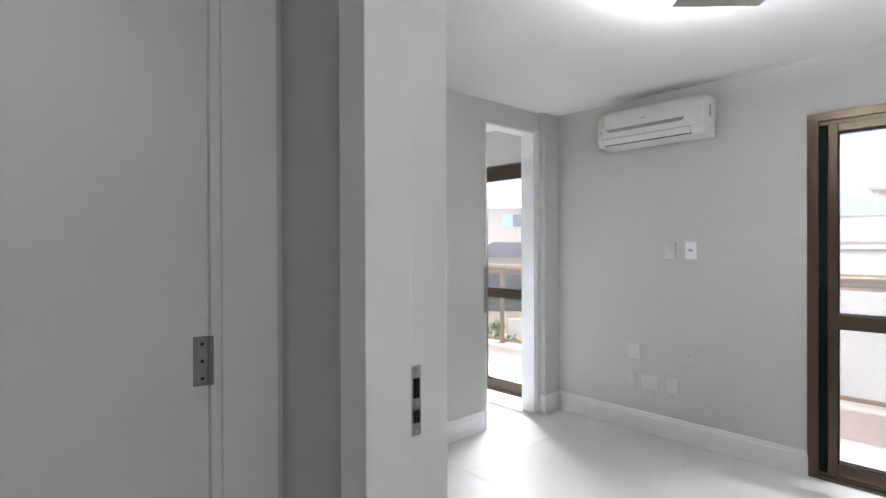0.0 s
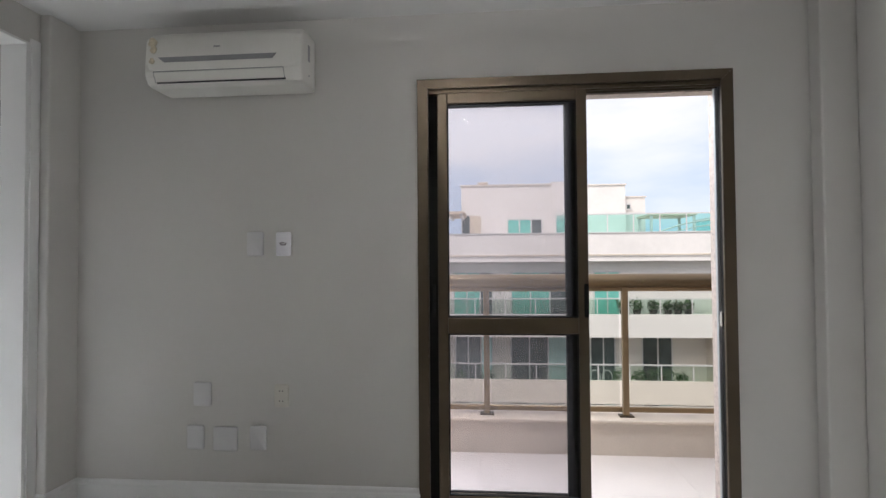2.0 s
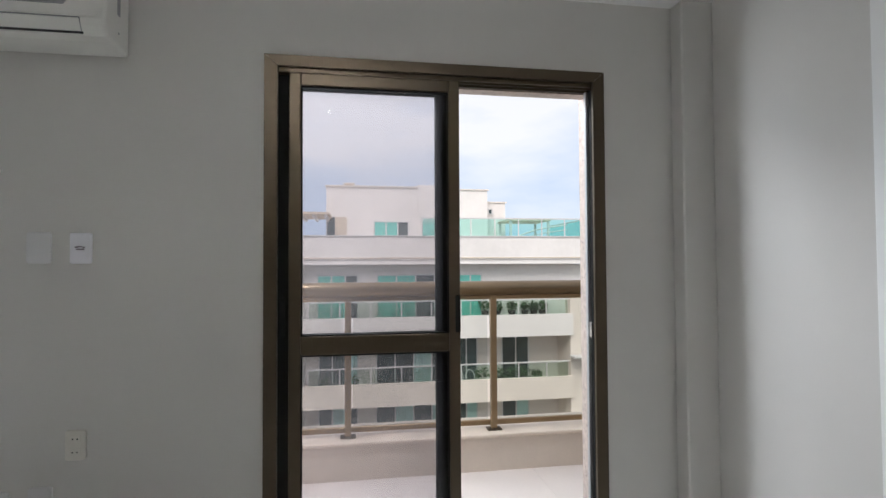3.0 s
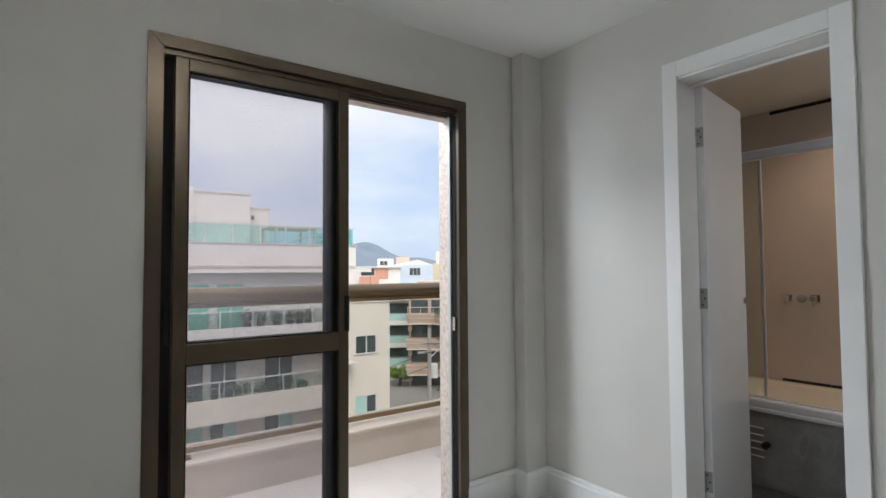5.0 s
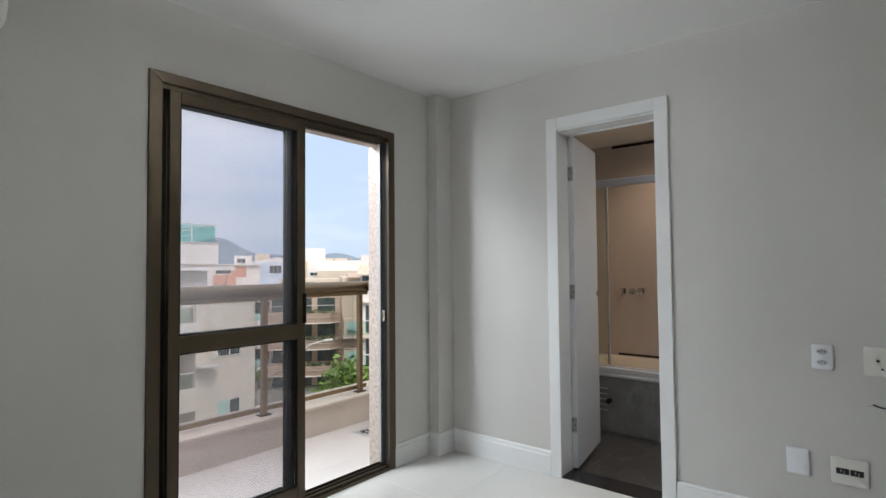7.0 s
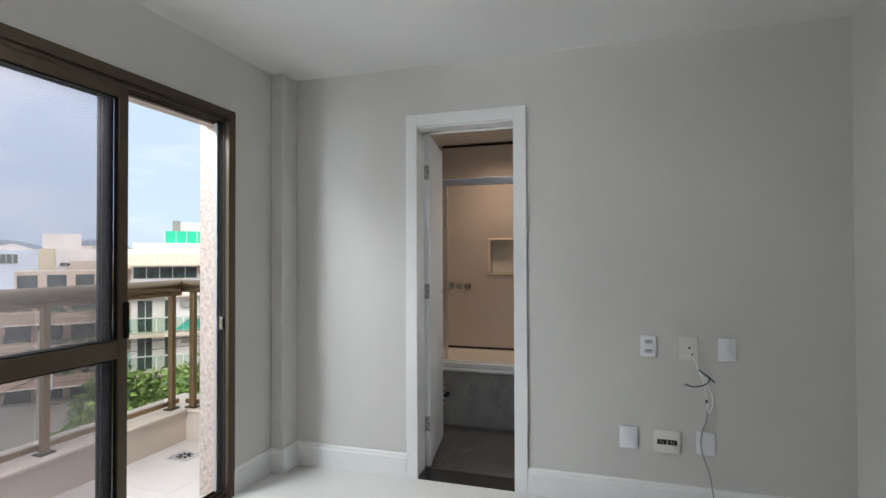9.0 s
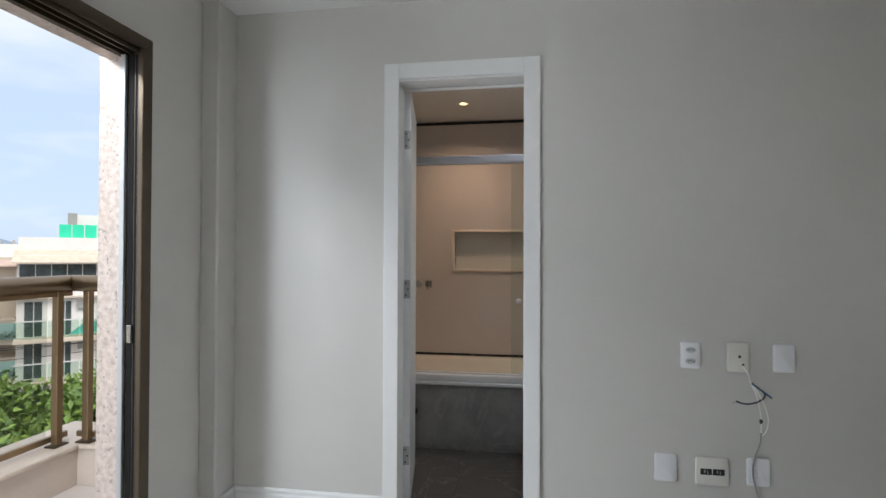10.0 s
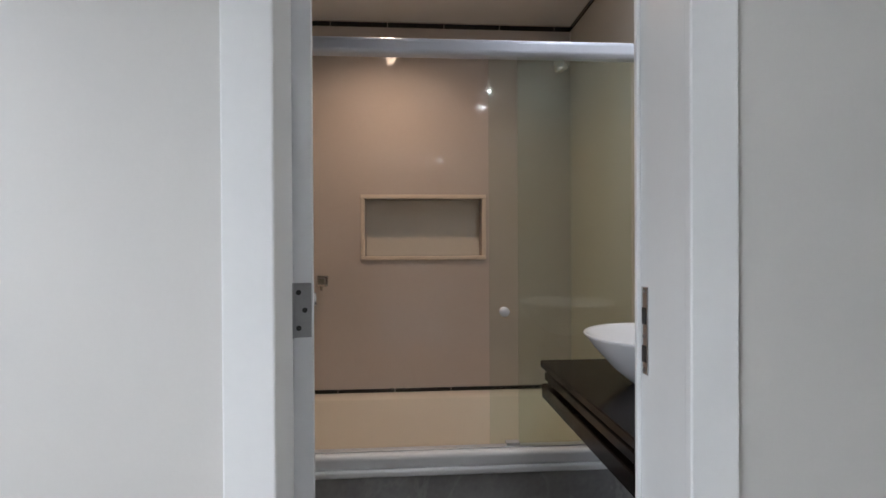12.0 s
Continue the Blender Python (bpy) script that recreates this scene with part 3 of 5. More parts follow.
# ---- pocket door opening to the next room ----
pocket = thing("pocket_frame", (XL, LY0, 0), "thin white lining of the pocket door opening", "door frame", kind="structure")
frame_part("lining", (XL - 0.125, LY0 - 0.022, 0), (XL + 0.006, LY0, LZ), WHITE, pocket, 0.002)
frame_part("architrave", (XL, LY0, 0), (XL + 0.012, LY0 + 0.052, LZ + 0.02), WHITE, pocket, 0.002)
frame_part("lining", (XL - 0.04, LY1 - 0.001, 0), (XL + 0.006, LY1 + 0.014, LZ), WHITE, pocket, 0.002)
frame_part("lining", (XL - 0.125, LY1 - 0.001, 0), (XL - 0.085, LY1 + 0.014, LZ), WHITE, pocket, 0.002)
frame_part("head", (XL - 0.125, LY1, LZ - 0.014), (XL + 0.006, LY0 - 0.022, LZ), WHITE, pocket, 0.002)
pdoor = thing("pocket_door", (XL - 0.063, LY1 - 0.4, 0.01), "white sliding pocket door, slid into the wall", "door")
part("leaf", box((-0.018, -0.34, 0), (0.018, 0.426, LZ - 0.02), 0.002), DOORWHITE, pdoor)
part("pull", box((0.067, 0.384, 0.86), (0.076, 0.419, 1.20), 0.003), STEEL, pdoor, "steel edge pull")


# ---- balcony doors ----
def sash(parent, x0, x1, y, z0, z1, mid0, mid1, name="sash", stile=0.048, depth=0.028):
    s = part(name, box((x0, y, z0), (x0 + stile, y + depth, z1), 0.004, 2), BRONZE, parent, "bronze aluminium sliding sash")
    part("stile", box((x1 - stile, y, z0), (x1, y + depth, z1), 0.004, 2), BRONZE, s)
    part("rail", box((x0 + stile, y + 0.001, z1 - 0.062), (x1 - stile, y + depth - 0.001, z1 - 0.001), 0.004, 2), BRONZE, s)
    part("rail", box((x0 + stile, y + 0.001, z0 + 0.001), (x1 - stile, y + depth - 0.001, z0 + 0.075), 0.004, 2), BRONZE, s)
    part("rail", box((x0 + stile, y + 0.001, mid0), (x1 - stile, y + depth - 0.001, mid1), 0.004, 2), BRONZE, s)
    for a, b in ((z0 + 0.075, mid0), (mid1, z1 - 0.062)):
        g = part("gasket", box((x0 + stile, y + 0.006, a), (x0 + stile + 0.006, y + 0.022, b)), RUBBER, s)
        add = bmesh.new()
        add_box(add, (x1 - stile - 0.006, y + 0.006, a), (x1 - stile, y + 0.022, b))
        add_box(add, (x0 + stile + 0.006, y + 0.006, b - 0.007), (x1 - stile - 0.006, y + 0.022, b))
        add_box(add, (x0 + stile + 0.006, y + 0.006, a), (x1 - stile - 0.006, y + 0.022, a + 0.006))
        part("gasket", add, RUBBER, s)
        pane = part("pane", box((x0 + stile + 0.003, y + 0.012, a + 0.003), (x1 - stile - 0.003, y + 0.016, b - 0.003)), PANE, s, "clear glass pane")
        pane.visible_shadow = False
    return s


def balcony_door(x0, x1, ztop, sashes, label):
    d = thing("balcony_door", ((x0 + x1) / 2, 0, 0), label, "sliding door", "balcony doors")
    c = (x0 + x1) / 2
    a, b = x0 - c, x1 - c
    cw = 0.046
    # casing on the room side
    ze, zi = ztop + 0.01, ztop - cw + 0.008
    for outline in ([(a - 0.008, 0), (a + cw, 0), (a + cw, zi), (a - 0.008, ze - 0.0008)], [(b - cw, 0), (b + 0.008, 0), (b + 0.008, ze - 0.0008), (b - cw, zi)],
                    [(a + cw, zi + 0.0008), (b - cw, zi + 0.0008), (b + 0.008, ze), (a - 0.008, ze)]):
        c2 = prism(outline, "y", -0.014, 0.004)
        bmesh.ops.bevel(c2, geom=[e for e in c2.edges if all(v.co.y < -0.013 for v in e.verts)], offset=0.002, segments=2, affect="EDGES")
        part("casing", c2, BRONZE, d)
    # deep frame with tracks
    for lo, hi in (((a + 0.004, 0.004, 0), (a + 0.03, 0.092, ztop - 0.004)), ((b - 0.03, 0.004, 0), (b - 0.004, 0.092, ztop - 0.004)),
                   ((a + 0.03, 0.004, ztop - 0.034), (b - 0.03, 0.092, ztop - 0.004)), ((a + 0.03, -0.012, -0.004), (b - 0.03, 0.092, 0.016))):
        part("frame", box(lo, hi, 0.002), BRONZE, d)
    for y in (0.006, 0.042, 0.082):
        part("track", box((a + 0.03, y, 0.016), (b - 0.03, y + 0.005, 0.034)), BRONZE, d)
        part("track", box((a + 0.03, y, ztop - 0.056), (b - 0.03, y + 0.005, ztop - 0.034)), BRONZE, d)
    # black backing strip paints the deep shadow between casing and sash
    part("gap_shade_strip", box((a + 0.036, 0.043, 0.03), (a + 0.086, 0.047, ztop - 0.05)), RUBBER, d, "black strip painting the shade of the side gap")
    for y in (0.012, 0.048):
        part("brush_seal", box((a + 0.03, y, 0.03), (a + 0.036, y + 0.026, ztop - 0.05)), RUBBER, d)
    part("frame_lip", box((b - 0.046, 0.066, 0.03), (b - 0.03, 0.088, ztop - 0.056), 0.002), DULLALU, d, "bare aluminium lip")
    # flat black strips stand in for the dark recessed track grooves
    for y0, y1 in ((0.0145, 0.031), (0.037, 0.058)):
        part("groove_strip", box((b - 0.0325, y0, 0.034), (b - 0.0295, y1, ztop - 0.056)), RUBBER, d, "black strip standing in for a dark track groove")
    part("frame_lip", box((b - 0.042, 0.004, 0.03), (b - 0.03, 0.014, ztop - 0.056), 0.002), BRONZE_DARK, d)
    for s0, s1, y in sashes:
        sash(d, s0 - c, s1 - c, y, 0.03, ztop - 0.045, 0.885, 0.962)
    return d


bdoor = balcony_door(WX0, WX1, WZ, ((0.118, 0.838, 0.012), (0.076, 0.790, 0.050)),
                     "bronze aluminium sliding balcony door, slid half open")
cx = (WX0 + WX1) / 2
# black strip puts the rear sash stile into painted shade
part("stile_shade_strip", box((0.738 - cx, 0.042, 0.035), (0.790 - cx, 0.0495, WZ - 0.05), 0.001), RUBBER, bdoor, "black strip painting the shade on the rear stile")
for x in (0.826 - cx, 0.094 - cx):
    hnd = part("pull_handle", box((x - 0.011, 0.0 if x > 0 else 0.004, 0.965), (x + 0.011, 0.0125, 1.125), 0.005, 2), RUBBER, bdoor, "black recessed pull handle")
    part("recess", box((x - 0.005, -0.002 if x > 0 else 0.002, 0.985), (x + 0.005, 0.002 if x > 0 else 0.005, 1.105), 0.0015), RUBBER, hnd)
part("catch", box((WX1 - cx - 0.047, 0.028, 0.92), (WX1 - cx - 0.030, 0.05, 0.99), 0.002), CHROME, bdoor, "steel lock catch")
balcony_door(OX0, OX1, 2.09, ((-2.69, OX1 - 0.034, 0.012), (OX0 + 0.034, -2.63, 0.050)),
             "bronze aluminium sliding balcony door of the next room, shut")

# ---- balcony ----
CY, CZ = 1.03, 0.182
curb = bmesh.new()
add_box(curb, (-5.6, CY, -0.6), (2.60, CY + 0.35, CZ - 0.018))
add_box(curb, (2.255, WT + 0.02, -0.6), (2.60, CY, CZ - 0.018))
add_box(curb, (-5.6, WT + 0.012, -0.6), (2.60, CY + 0.35, -0.25))
structure("balcony_curb", curb, CURB, "beige rendered balcony upstand", "curb")
coping = structure("balcony_coping", box((-5.6, CY - 0.018, CZ - 0.018), (2.62, CY + 0.37, CZ + 0.006), 0.009, 3), COPING, "cream stone coping on the balcony upstand", "coping")
structure("balcony_coping_side", box((2.237, WT + 0.03, CZ - 0.018), (2.62, CY - 0.019, CZ + 0.006), 0.009, 3), COPING, "cream stone coping on the balcony upstand", "coping")
structure("balcony_soffit", box((-5.6, WT + 0.012, 2.38), (2.3, 0.80, 2.55), 0.004), CURB, "beige rendered slab of the balcony above", "soffit")
RY, RZ = 1.115, 1.10
CZ += 0.006
rail = thing("balcony_railing", (0, RY, CZ), "champagne aluminium balcony railing with glass infill", "railing")
part("handrail", cyl((-5.6, 0, RZ - CZ), (2.29, 0, RZ - CZ), 0.047, n=28), RAILGOLD, rail, "thick round handrail", True)
part("handrail", cyl((2.29, 0.0, RZ - CZ), (2.29, -0.92, RZ - CZ), 0.047, n=28), RAILGOLD, rail, "", True)
elbow = bmesh.new()
bmesh.ops.create_uvsphere(elbow, u_segments=24, v_segments=14, radius=0.0475, matrix=Matrix.Translation((2.29, 0, RZ - CZ)))
part("elbow", elbow, RAILGOLD, rail, "", True)
part("under_rail", box((-5.6, -0.012, RZ - CZ - 0.072), (2.29, 0.012, RZ - CZ - 0.046), 0.003), RAILGOLD, rail)
part("bottom_rail", box((-5.6, 0.03, 0.018), (2.31, 0.055, 0.052), 0.003), RAILGOLD, rail)
part("bottom_rail", box((2.312, -0.92, 0.018), (2.337, -0.02, 0.052), 0.003), RAILGOLD, rail)
xs = [0.343 + 0.930 * k for k in range(-6, 3)]
for x in xs:
    post = part("post", box((x - 0.02, -0.02, 0.008), (x + 0.02, 0.02, RZ - CZ - 0.04), 0.004, 2), RAILGOLD, rail)
    part("base_plate", box((x - 0.048, -0.036, 0.0), (x + 0.048, 0.036, 0.009), 0.003), BRONZE, post, "bronze base plate")
for y in (-0.11, -0.85):
    post = part("post", box((2.275, y - 0.02, 0.008), (2.315, y + 0.02, RZ - CZ - 0.04), 0.004, 2), RAILGOLD, rail)
    part("base_plate", box((2.259, y - 0.048, 0.0), (2.331, y + 0.048, 0.009), 0.003), BRONZE, post, "bronze base plate")
xs = sorted(xs)
for a, b in zip(xs, xs[1:]):
    g = part("glass_panel", box((a + 0.03, 0.038, 0.052), (b - 0.03, 0.046, RZ - CZ - 0.075)), RAILGLASS, rail, "clear glass infill panel")
    g.visible_shadow = False
g = part("glass_panel", box((2.320, -0.83, 0.052), (2.328, -0.13, RZ - CZ - 0.075)), RAILGLASS, rail, "clear glass infill panel")
g.visible_shadow = False
# floor drain
drain = thing("floor_drain", (1.985, 0.787, -0.045), "square metal floor drain with a cut flower grid", "drain")
part("plate", box((-0.085, -0.085, 0), (0.085, 0.085, 0.004), 0.001), ALU, drain)
for k in range(8):
    m = Matrix.Rotation(k * math.pi / 4, 4, "Z")
    bm = box((0.018, -0.008, 0.0042), (0.055, 0.008, 0.0052), 0.0)
    bmesh.ops.transform(bm, matrix=m, verts=bm.verts)
    part("slot", bm, RUBBER, drain)


# ---- bedroom things ----
def air_conditioner(x0, x1, z0, z1, depth):
    w, hgt = x1 - x0, z1 - z0
    a = thing("air_conditioner", (x0, -0.002, z0), "white wall-mounted split air conditioner with yellowed stains", "air conditioner")
    prof = [(0, 0.0), (-0.14, 0.0), (-0.178, 0.006), (-depth + 0.008, 0.036), (-depth, 0.060), (-depth + 0.012, hgt - 0.045), (-depth + 0.05, hgt - 0.008), (-0.11, hgt), (0, hgt)]
    bm = prism(prof, "x", 0, w)
    bmesh.ops.bevel(bm, geom=[e for e in bm.edges if abs(e.verts[0].co.x - e.verts[1].co.x) < 1e-6], offset=0.014, segments=3, affect="EDGES", profile=0.5)
    part("body", bm, AC_WHITE, a)
    # curved front cover, thin and proud of the body
    n = 14
    cover = bmesh.new()
    rows = []
    for i in range(n + 1):
        u = i / n
        x = 0.012 + (w - 0.024) * u
        e = min(u, 1 - u) * n
        drop = 0.008 * max(0, 1 - e / 1.2)
        rows.append([cover.verts.new((x, y + drop, z)) for y, z in
                     ((-depth - 0.001, 0.064), (-depth - 0.005, 0.070), (-depth - 0.004, 0.14), (-depth + 0.007, hgt - 0.045), (-depth + 0.046, hgt - 0.004), (-depth + 0.056, hgt - 0.002))])
    for r, q in zip(rows, rows[1:]):
        for i in range(5):
            cover.faces.new((r[i], r[i + 1], q[i + 1], q[i]))
    bmesh.ops.recalc_face_normals(cover, faces=cover.faces)
    part("front_cover", cover, AC_WHITE, a, smooth=True)
    zs = 0.124
    strip = prism([(0.075, zs + 0.002), (w - 0.115, zs + 0.002), (w - 0.135, zs - 0.022), (0.105, zs - 0.022)], "y", -depth - 0.007, -depth - 0.003)
    part("trim_strip", strip, AC_GREY, a, "grey trim strip")
    part("emblem", box((w * 0.45, -depth - 0.002, 0.168), (w * 0.45 + 0.032, -depth + 0.004, 0.174), 0.001), AC_GREY, a, "small grey emblem")
    # louver flap with the dark slit under it
    flap = prism([(-depth + 0.001, 0.060), (-depth - 0.003, 0.056), (-0.186, 0.016), (-0.178, 0.012)], "x", 0.05, w - 0.085)
    part("louver", flap, AC_WHITE, a)
    part("air_slot", prism([(-0.1885, 0.016), (-0.184, 0.010), (-0.176, 0.012), (-0.184, 0.020)], "x", 0.055, w - 0.08), BLACK, a, "dark air outlet slit")
    part("louver_seam", box((0.05, -depth - 0.0046, 0.0592), (w - 0.085, -depth + 0.002, 0.0612)), AC_GREY, a, "thin grey louver seam")
    for x in (0.048, w - 0.085):
        part("louver_seam", prism([(-depth + 0.001, 0.061), (-depth - 0.0042, 0.057), (-0.1872, 0.016), (-0.178, 0.012)], "x", x, x + 0.0022), AC_GREY, a)
    part("side_vent", box((w - 0.002, -0.11, 0.12), (w + 0.0015, -0.085, 0.20), 0.001), AC_GREY, a)
    part("screw_cap", box((w - 0.001, -0.10, 0.05), (w + 0.002, -0.092, 0.058), 0.001), AC_GREY, a)
    for cxx, cz, rx, rz in ((0.040, 0.205, 0.020, 0.022), (0.048, 0.170, 0.014, 0.022), (0.042, 0.112, 0.012, 0.014)):
        ring = [(cxx + rx * (1 + 0.25 * math.sin(5 * k + 7 * cz)) * math.cos(k * math.pi / 8), cz + rz * math.sin(k * math.pi / 8)) for k in range(16)]
        y = -depth + 0.0005 + max(0, (cz - 0.16)) * 0.2
        part("stain", prism(ring, "y", y - 0.006, y + 0.002), STAIN, a, "yellow-brown stain")
    return a


air_conditioner(-1.256, -0.490, 2.080, 2.342, 0.205)


def pillow(hw, hz, thick, r=0.010):
    """A plate with rounded corners and a slightly domed front that faces -y."""
    bm = bmesh.new()
    rings = []
    for inset, y in ((0.0, 0.0), (0.0, -thick * 0.5), (0.0014, -thick * 0.8), (0.005, -thick)):
        ring = []
        for sx, sz, a0 in ((1, 1, 0), (-1, 1, 90), (-1, -1, 180), (1, -1, 270)):
            for k in range(5):
                a = math.radians(a0 + 22.5 * k)
                ring.append(bm.verts.new((sx * (hw - r) + (r - inset) * math.cos(a), y, sz * (hz - r) + (r - inset) * math.sin(a))))
        rings.append(ring)
    for p0, p1 in zip(rings, rings[1:]):
        for i in range(20):
            bm.faces.new((p0[i], p0[(i + 1) % 20], p1[(i + 1) % 20], p1[i]))
    bm.faces.new(rings[-1])
    bm.faces.new(rings[0])
    bmesh.ops.recalc_face_normals(bm, faces=bm.faces)
    return bm


def wall_plate(name, face, a0, a1, z0, z1, label, mat=PLASTIC, thick=0.009):
    """A plate on the window wall (face n) or on the bathroom wall (face e); a0 < a1 along the wall."""
    c = (a0 + a1) / 2
    hw = (a1 - a0) / 2
    m = pose(c, -0.0005, (z0 + z1) / 2) if face == "n" else pose(XR - 0.0005, c, (z0 + z1) / 2, 0, 0, -90)
    t = thing(name, m, label, "wall plate" if name != "wall_socket" else "socket", "wall plates")
    hz = (z1 - z0) / 2
    part("plate", pillow(hw, hz, thick), mat, t, "", True)
    return t, hw, hz


for a0, z0, wd in ((-0.842, 1.270, 0.086), (-1.118, 0.520, 0.092), (-1.152, 0.304, 0.09), (-1.014, 0.299, 0.126), (-0.824, 0.307, 0.084)):
    wall_plate("blank_plate", "n", a0, a0 + wd, z0, z0 + 0.12, "plain white blank wall plate", DIM_PLASTIC)
pl, hw, hz = wall_plate("blank_plate", "n", -0.692, -0.614, 1.268, 1.388, "white wall plate with a printed sticker", PAPER)
for k, (dx, dz, ww) in enumerate(((-0.014, 0.004, 0.010), (-0.002, 0.006, 0.014), (0.012, 0.003, 0.008), (0.0, -0.004, 0.028))):
    part("print", box((dx - ww / 2, -0.0100, dz - 0.0025), (dx + ww / 2, -0.0088, dz + 0.0025)), INK, pl, "illegible dark print")
so, hw, hz = wall_plate("wall_socket", "n", -0.699, -0.626, 0.520, 0.634, "cream double socket plate with round pin holes", DIM_CREAM)
for dz in (0.025, -0.025):
    ins = part("insert", box((-0.02, -0.0105, dz - 0.014), (0.02, -0.0085, dz + 0.014), 0.001), DIM_CREAM, so)
    for dx in (-0.008, 0.008):
        part("pin_hole", cyl((dx, -0.0112, dz), (dx, -0.0100, dz), 0.003, n=10), BLACK, ins)

so, hw, hz = wall_plate("wall_socket", "e", -2.230, -2.149, 0.790, 0.902, "white double socket plate with oval recesses")
for dz in (0.024, -0.024):
    oval = [(0.021 * math.cos(k * math.pi / 10), dz + 0.012 * math.sin(k * math.pi / 10)) for k in range(20)]
    ins = part("insert", prism(oval, "y", -0.0105, -0.0085), SOCKET_GREY, so, "grey oval socket recess")
    for dx in (-0.01, 0.0, 0.01):
        part("pin_hole", cyl((dx, -0.0114, dz + (0.003 if dx == 0 else 0)), (dx, -0.0102, dz + (0.003 if dx == 0 else 0)), 0.0028, n=10), BLACK, ins)
so, hw, hz = wall_plate("outlet_plate", "e", -2.422, -2.334, 0.781, 0.905, "cream cable outlet plate with a centre hole", CREAM_PLASTIC)
part("hole", cyl((0.004, -0.0102, 0.004), (0.004, -0.0088, 0.004), 0.006, n=14), BLACK, so)
part("hole", cyl((0.018, -0.0102, -0.03), (0.018, -0.0088, -0.03), 0.005, n=14), BLACK, so)
wall_plate("blank_plate", "e", -2.597, -2.514, 0.785, 0.902, "plain white blank wall plate")
wall_plate("blank_plate", "e", -2.133, -2.043, 0.306, 0.424, "plain white blank wall plate")
so, hw, hz = wall_plate("outlet_plate", "e", -2.340, -2.208, 0.299, 0.417, "cream outlet plate with two open black modules", CREAM_PLASTIC)
for dx in (-0.025, 0.025):
    mod = part("module", box((dx - 0.023, -0.0106, -0.013), (dx + 0.023, -0.0085, 0.013), 0.001), BLACK, so, "open black module")
    part("terminal", box((dx - 0.008, -0.012, -0.004), (dx - 0.003, -0.0104, 0.008)), STEEL, mod)
    part("terminal", box((dx + 0.004, -0.012, -0.009), (dx + 0.008, -0.0104, 0.004)), STEEL, mod)
wall_plate("blank_plate", "e", -2.500, -2.410, 0.309, 0.424, "plain white blank wall plate")

cab = thing("loose_cable", (XR, -2.386, 0.811), "grey loose cable with bare blue wires hanging from the wall", "cable")


def wire(name, pts, r, mat, label=""):
    tube(name, [(-o, y + 2.38, z - 0.82) for y, z, o in pts], r, mat, cab, label)


wire("sheath", [(-2.388, 0.818, 0.010), (-2.405, 0.785, 0.022), (-2.412, 0.755, 0.026), (-2.430, 0.71, 0.030), (-2.443, 0.66, 0.030), (-2.452, 0.60, 0.024), (-2.455, 0.545, 0.020)], 0.0030, CABLE_W)
wire("grey_sheath", [(-2.455, 0.545, 0.020), (-2.452, 0.50, 0.014), (-2.430, 0.43, 0.014), (-2.424, 0.37, 0.016), (-2.440, 0.30, 0.014), (-2.465, 0.22, 0.012), (-2.472, 0.17, 0.022), (-2.480, 0.08, 0.022), (-2.47, 0.010, 0.030)], 0.0033, CABLE_G, "grey cable sheath")
wire("white_core", [(-2.412, 0.755, 0.028), (-2.445, 0.70, 0.034), (-2.470, 0.64, 0.034), (-2.478, 0.59, 0.030), (-2.468, 0.545, 0.022), (-2.455, 0.53, 0.018)], 0.0026, CABLE_W)
wire("blue_core", [(-2.414, 0.752, 0.030), (-2.436, 0.735, 0.034), (-2.462, 0.715, 0.036), (-2.488, 0.695, 0.038)], 0.0042, CABLE_B, "blue insulated wire")
wire("dark_core", [(-2.460, 0.718, 0.036), (-2.462, 0.70, 0.036), (-2.448, 0.683, 0.034), (-2.415, 0.668, 0.032), (-2.38, 0.666, 0.030), (-2.355, 0.675, 0.028)], 0.0034, CABLE_K, "dark insulated wire")
wire("bare_end", [(-2.372, 0.667, 0.030), (-2.350, 0.668, 0.026), (-2.340, 0.664, 0.024)], 0.0014, STEEL)
wire("knot", [(-2.446, 0.60, 0.026), (-2.453, 0.596, 0.030), (-2.447, 0.588, 0.028)], 0.0045, CABLE_K)

# ceiling lamp: a beige square tray that throws its light up
lamp = thing("ceiling_lamp", pose(0.20, -1.62, H, 0, 0, 47), "beige square ceiling lamp that throws light upwards, lit", "ceiling lamp")
TRAY = material("beige_lacquered_metal", (0.52, 0.45, 0.38), 0.5, vary=0.05, scale=8, bump=0.02)
part("canopy", box((-0.06, -0.06, -0.012), (0.06, 0.06, 0.0), 0.003), WHITE, lamp)
part("stem", cyl((0, 0, -0.14), (0, 0, -0.01), 0.008, n=12), WHITE, lamp)
part("tray", box((-0.17, -0.17, -0.152), (0.17, 0.17, -0.146), 0.002), TRAY, lamp, "beige square tray")
part("light_panel", box((-0.155, -0.155, -0.145), (0.155, 0.155, -0.142)), glow_material("led_panel", (0.95, 0.97, 1.0), 84.0), lamp, "lit upward panel")
for dx in (-0.05, 0.05):
    bulb = lathe([(0.0, -0.14), (0.008, -0.138), (0.012, -0.125), (0.020, -0.108), (0.018, -0.094), (0.008, -0.086), (0.0, -0.085)], 18)
    bmesh.ops.translate(bulb, vec=(dx, dx, 0), verts=bulb.verts)
    part("bulb", bulb, glow_material("bulb_glass", (0.95, 0.97, 1.0), 15.0), lamp, "lit frosted bulb", True)
# hall ceiling lamp
hl = thing("hall_ceiling_lamp", (1.30, -3.44, H), "round white hall ceiling lamp, lit", "ceiling lamp")
part("base", lathe([(0.0, 0.0), (0.15, 0.0), (0.155, -0.02), (0.0, -0.02)], 32), WHITE, hl)
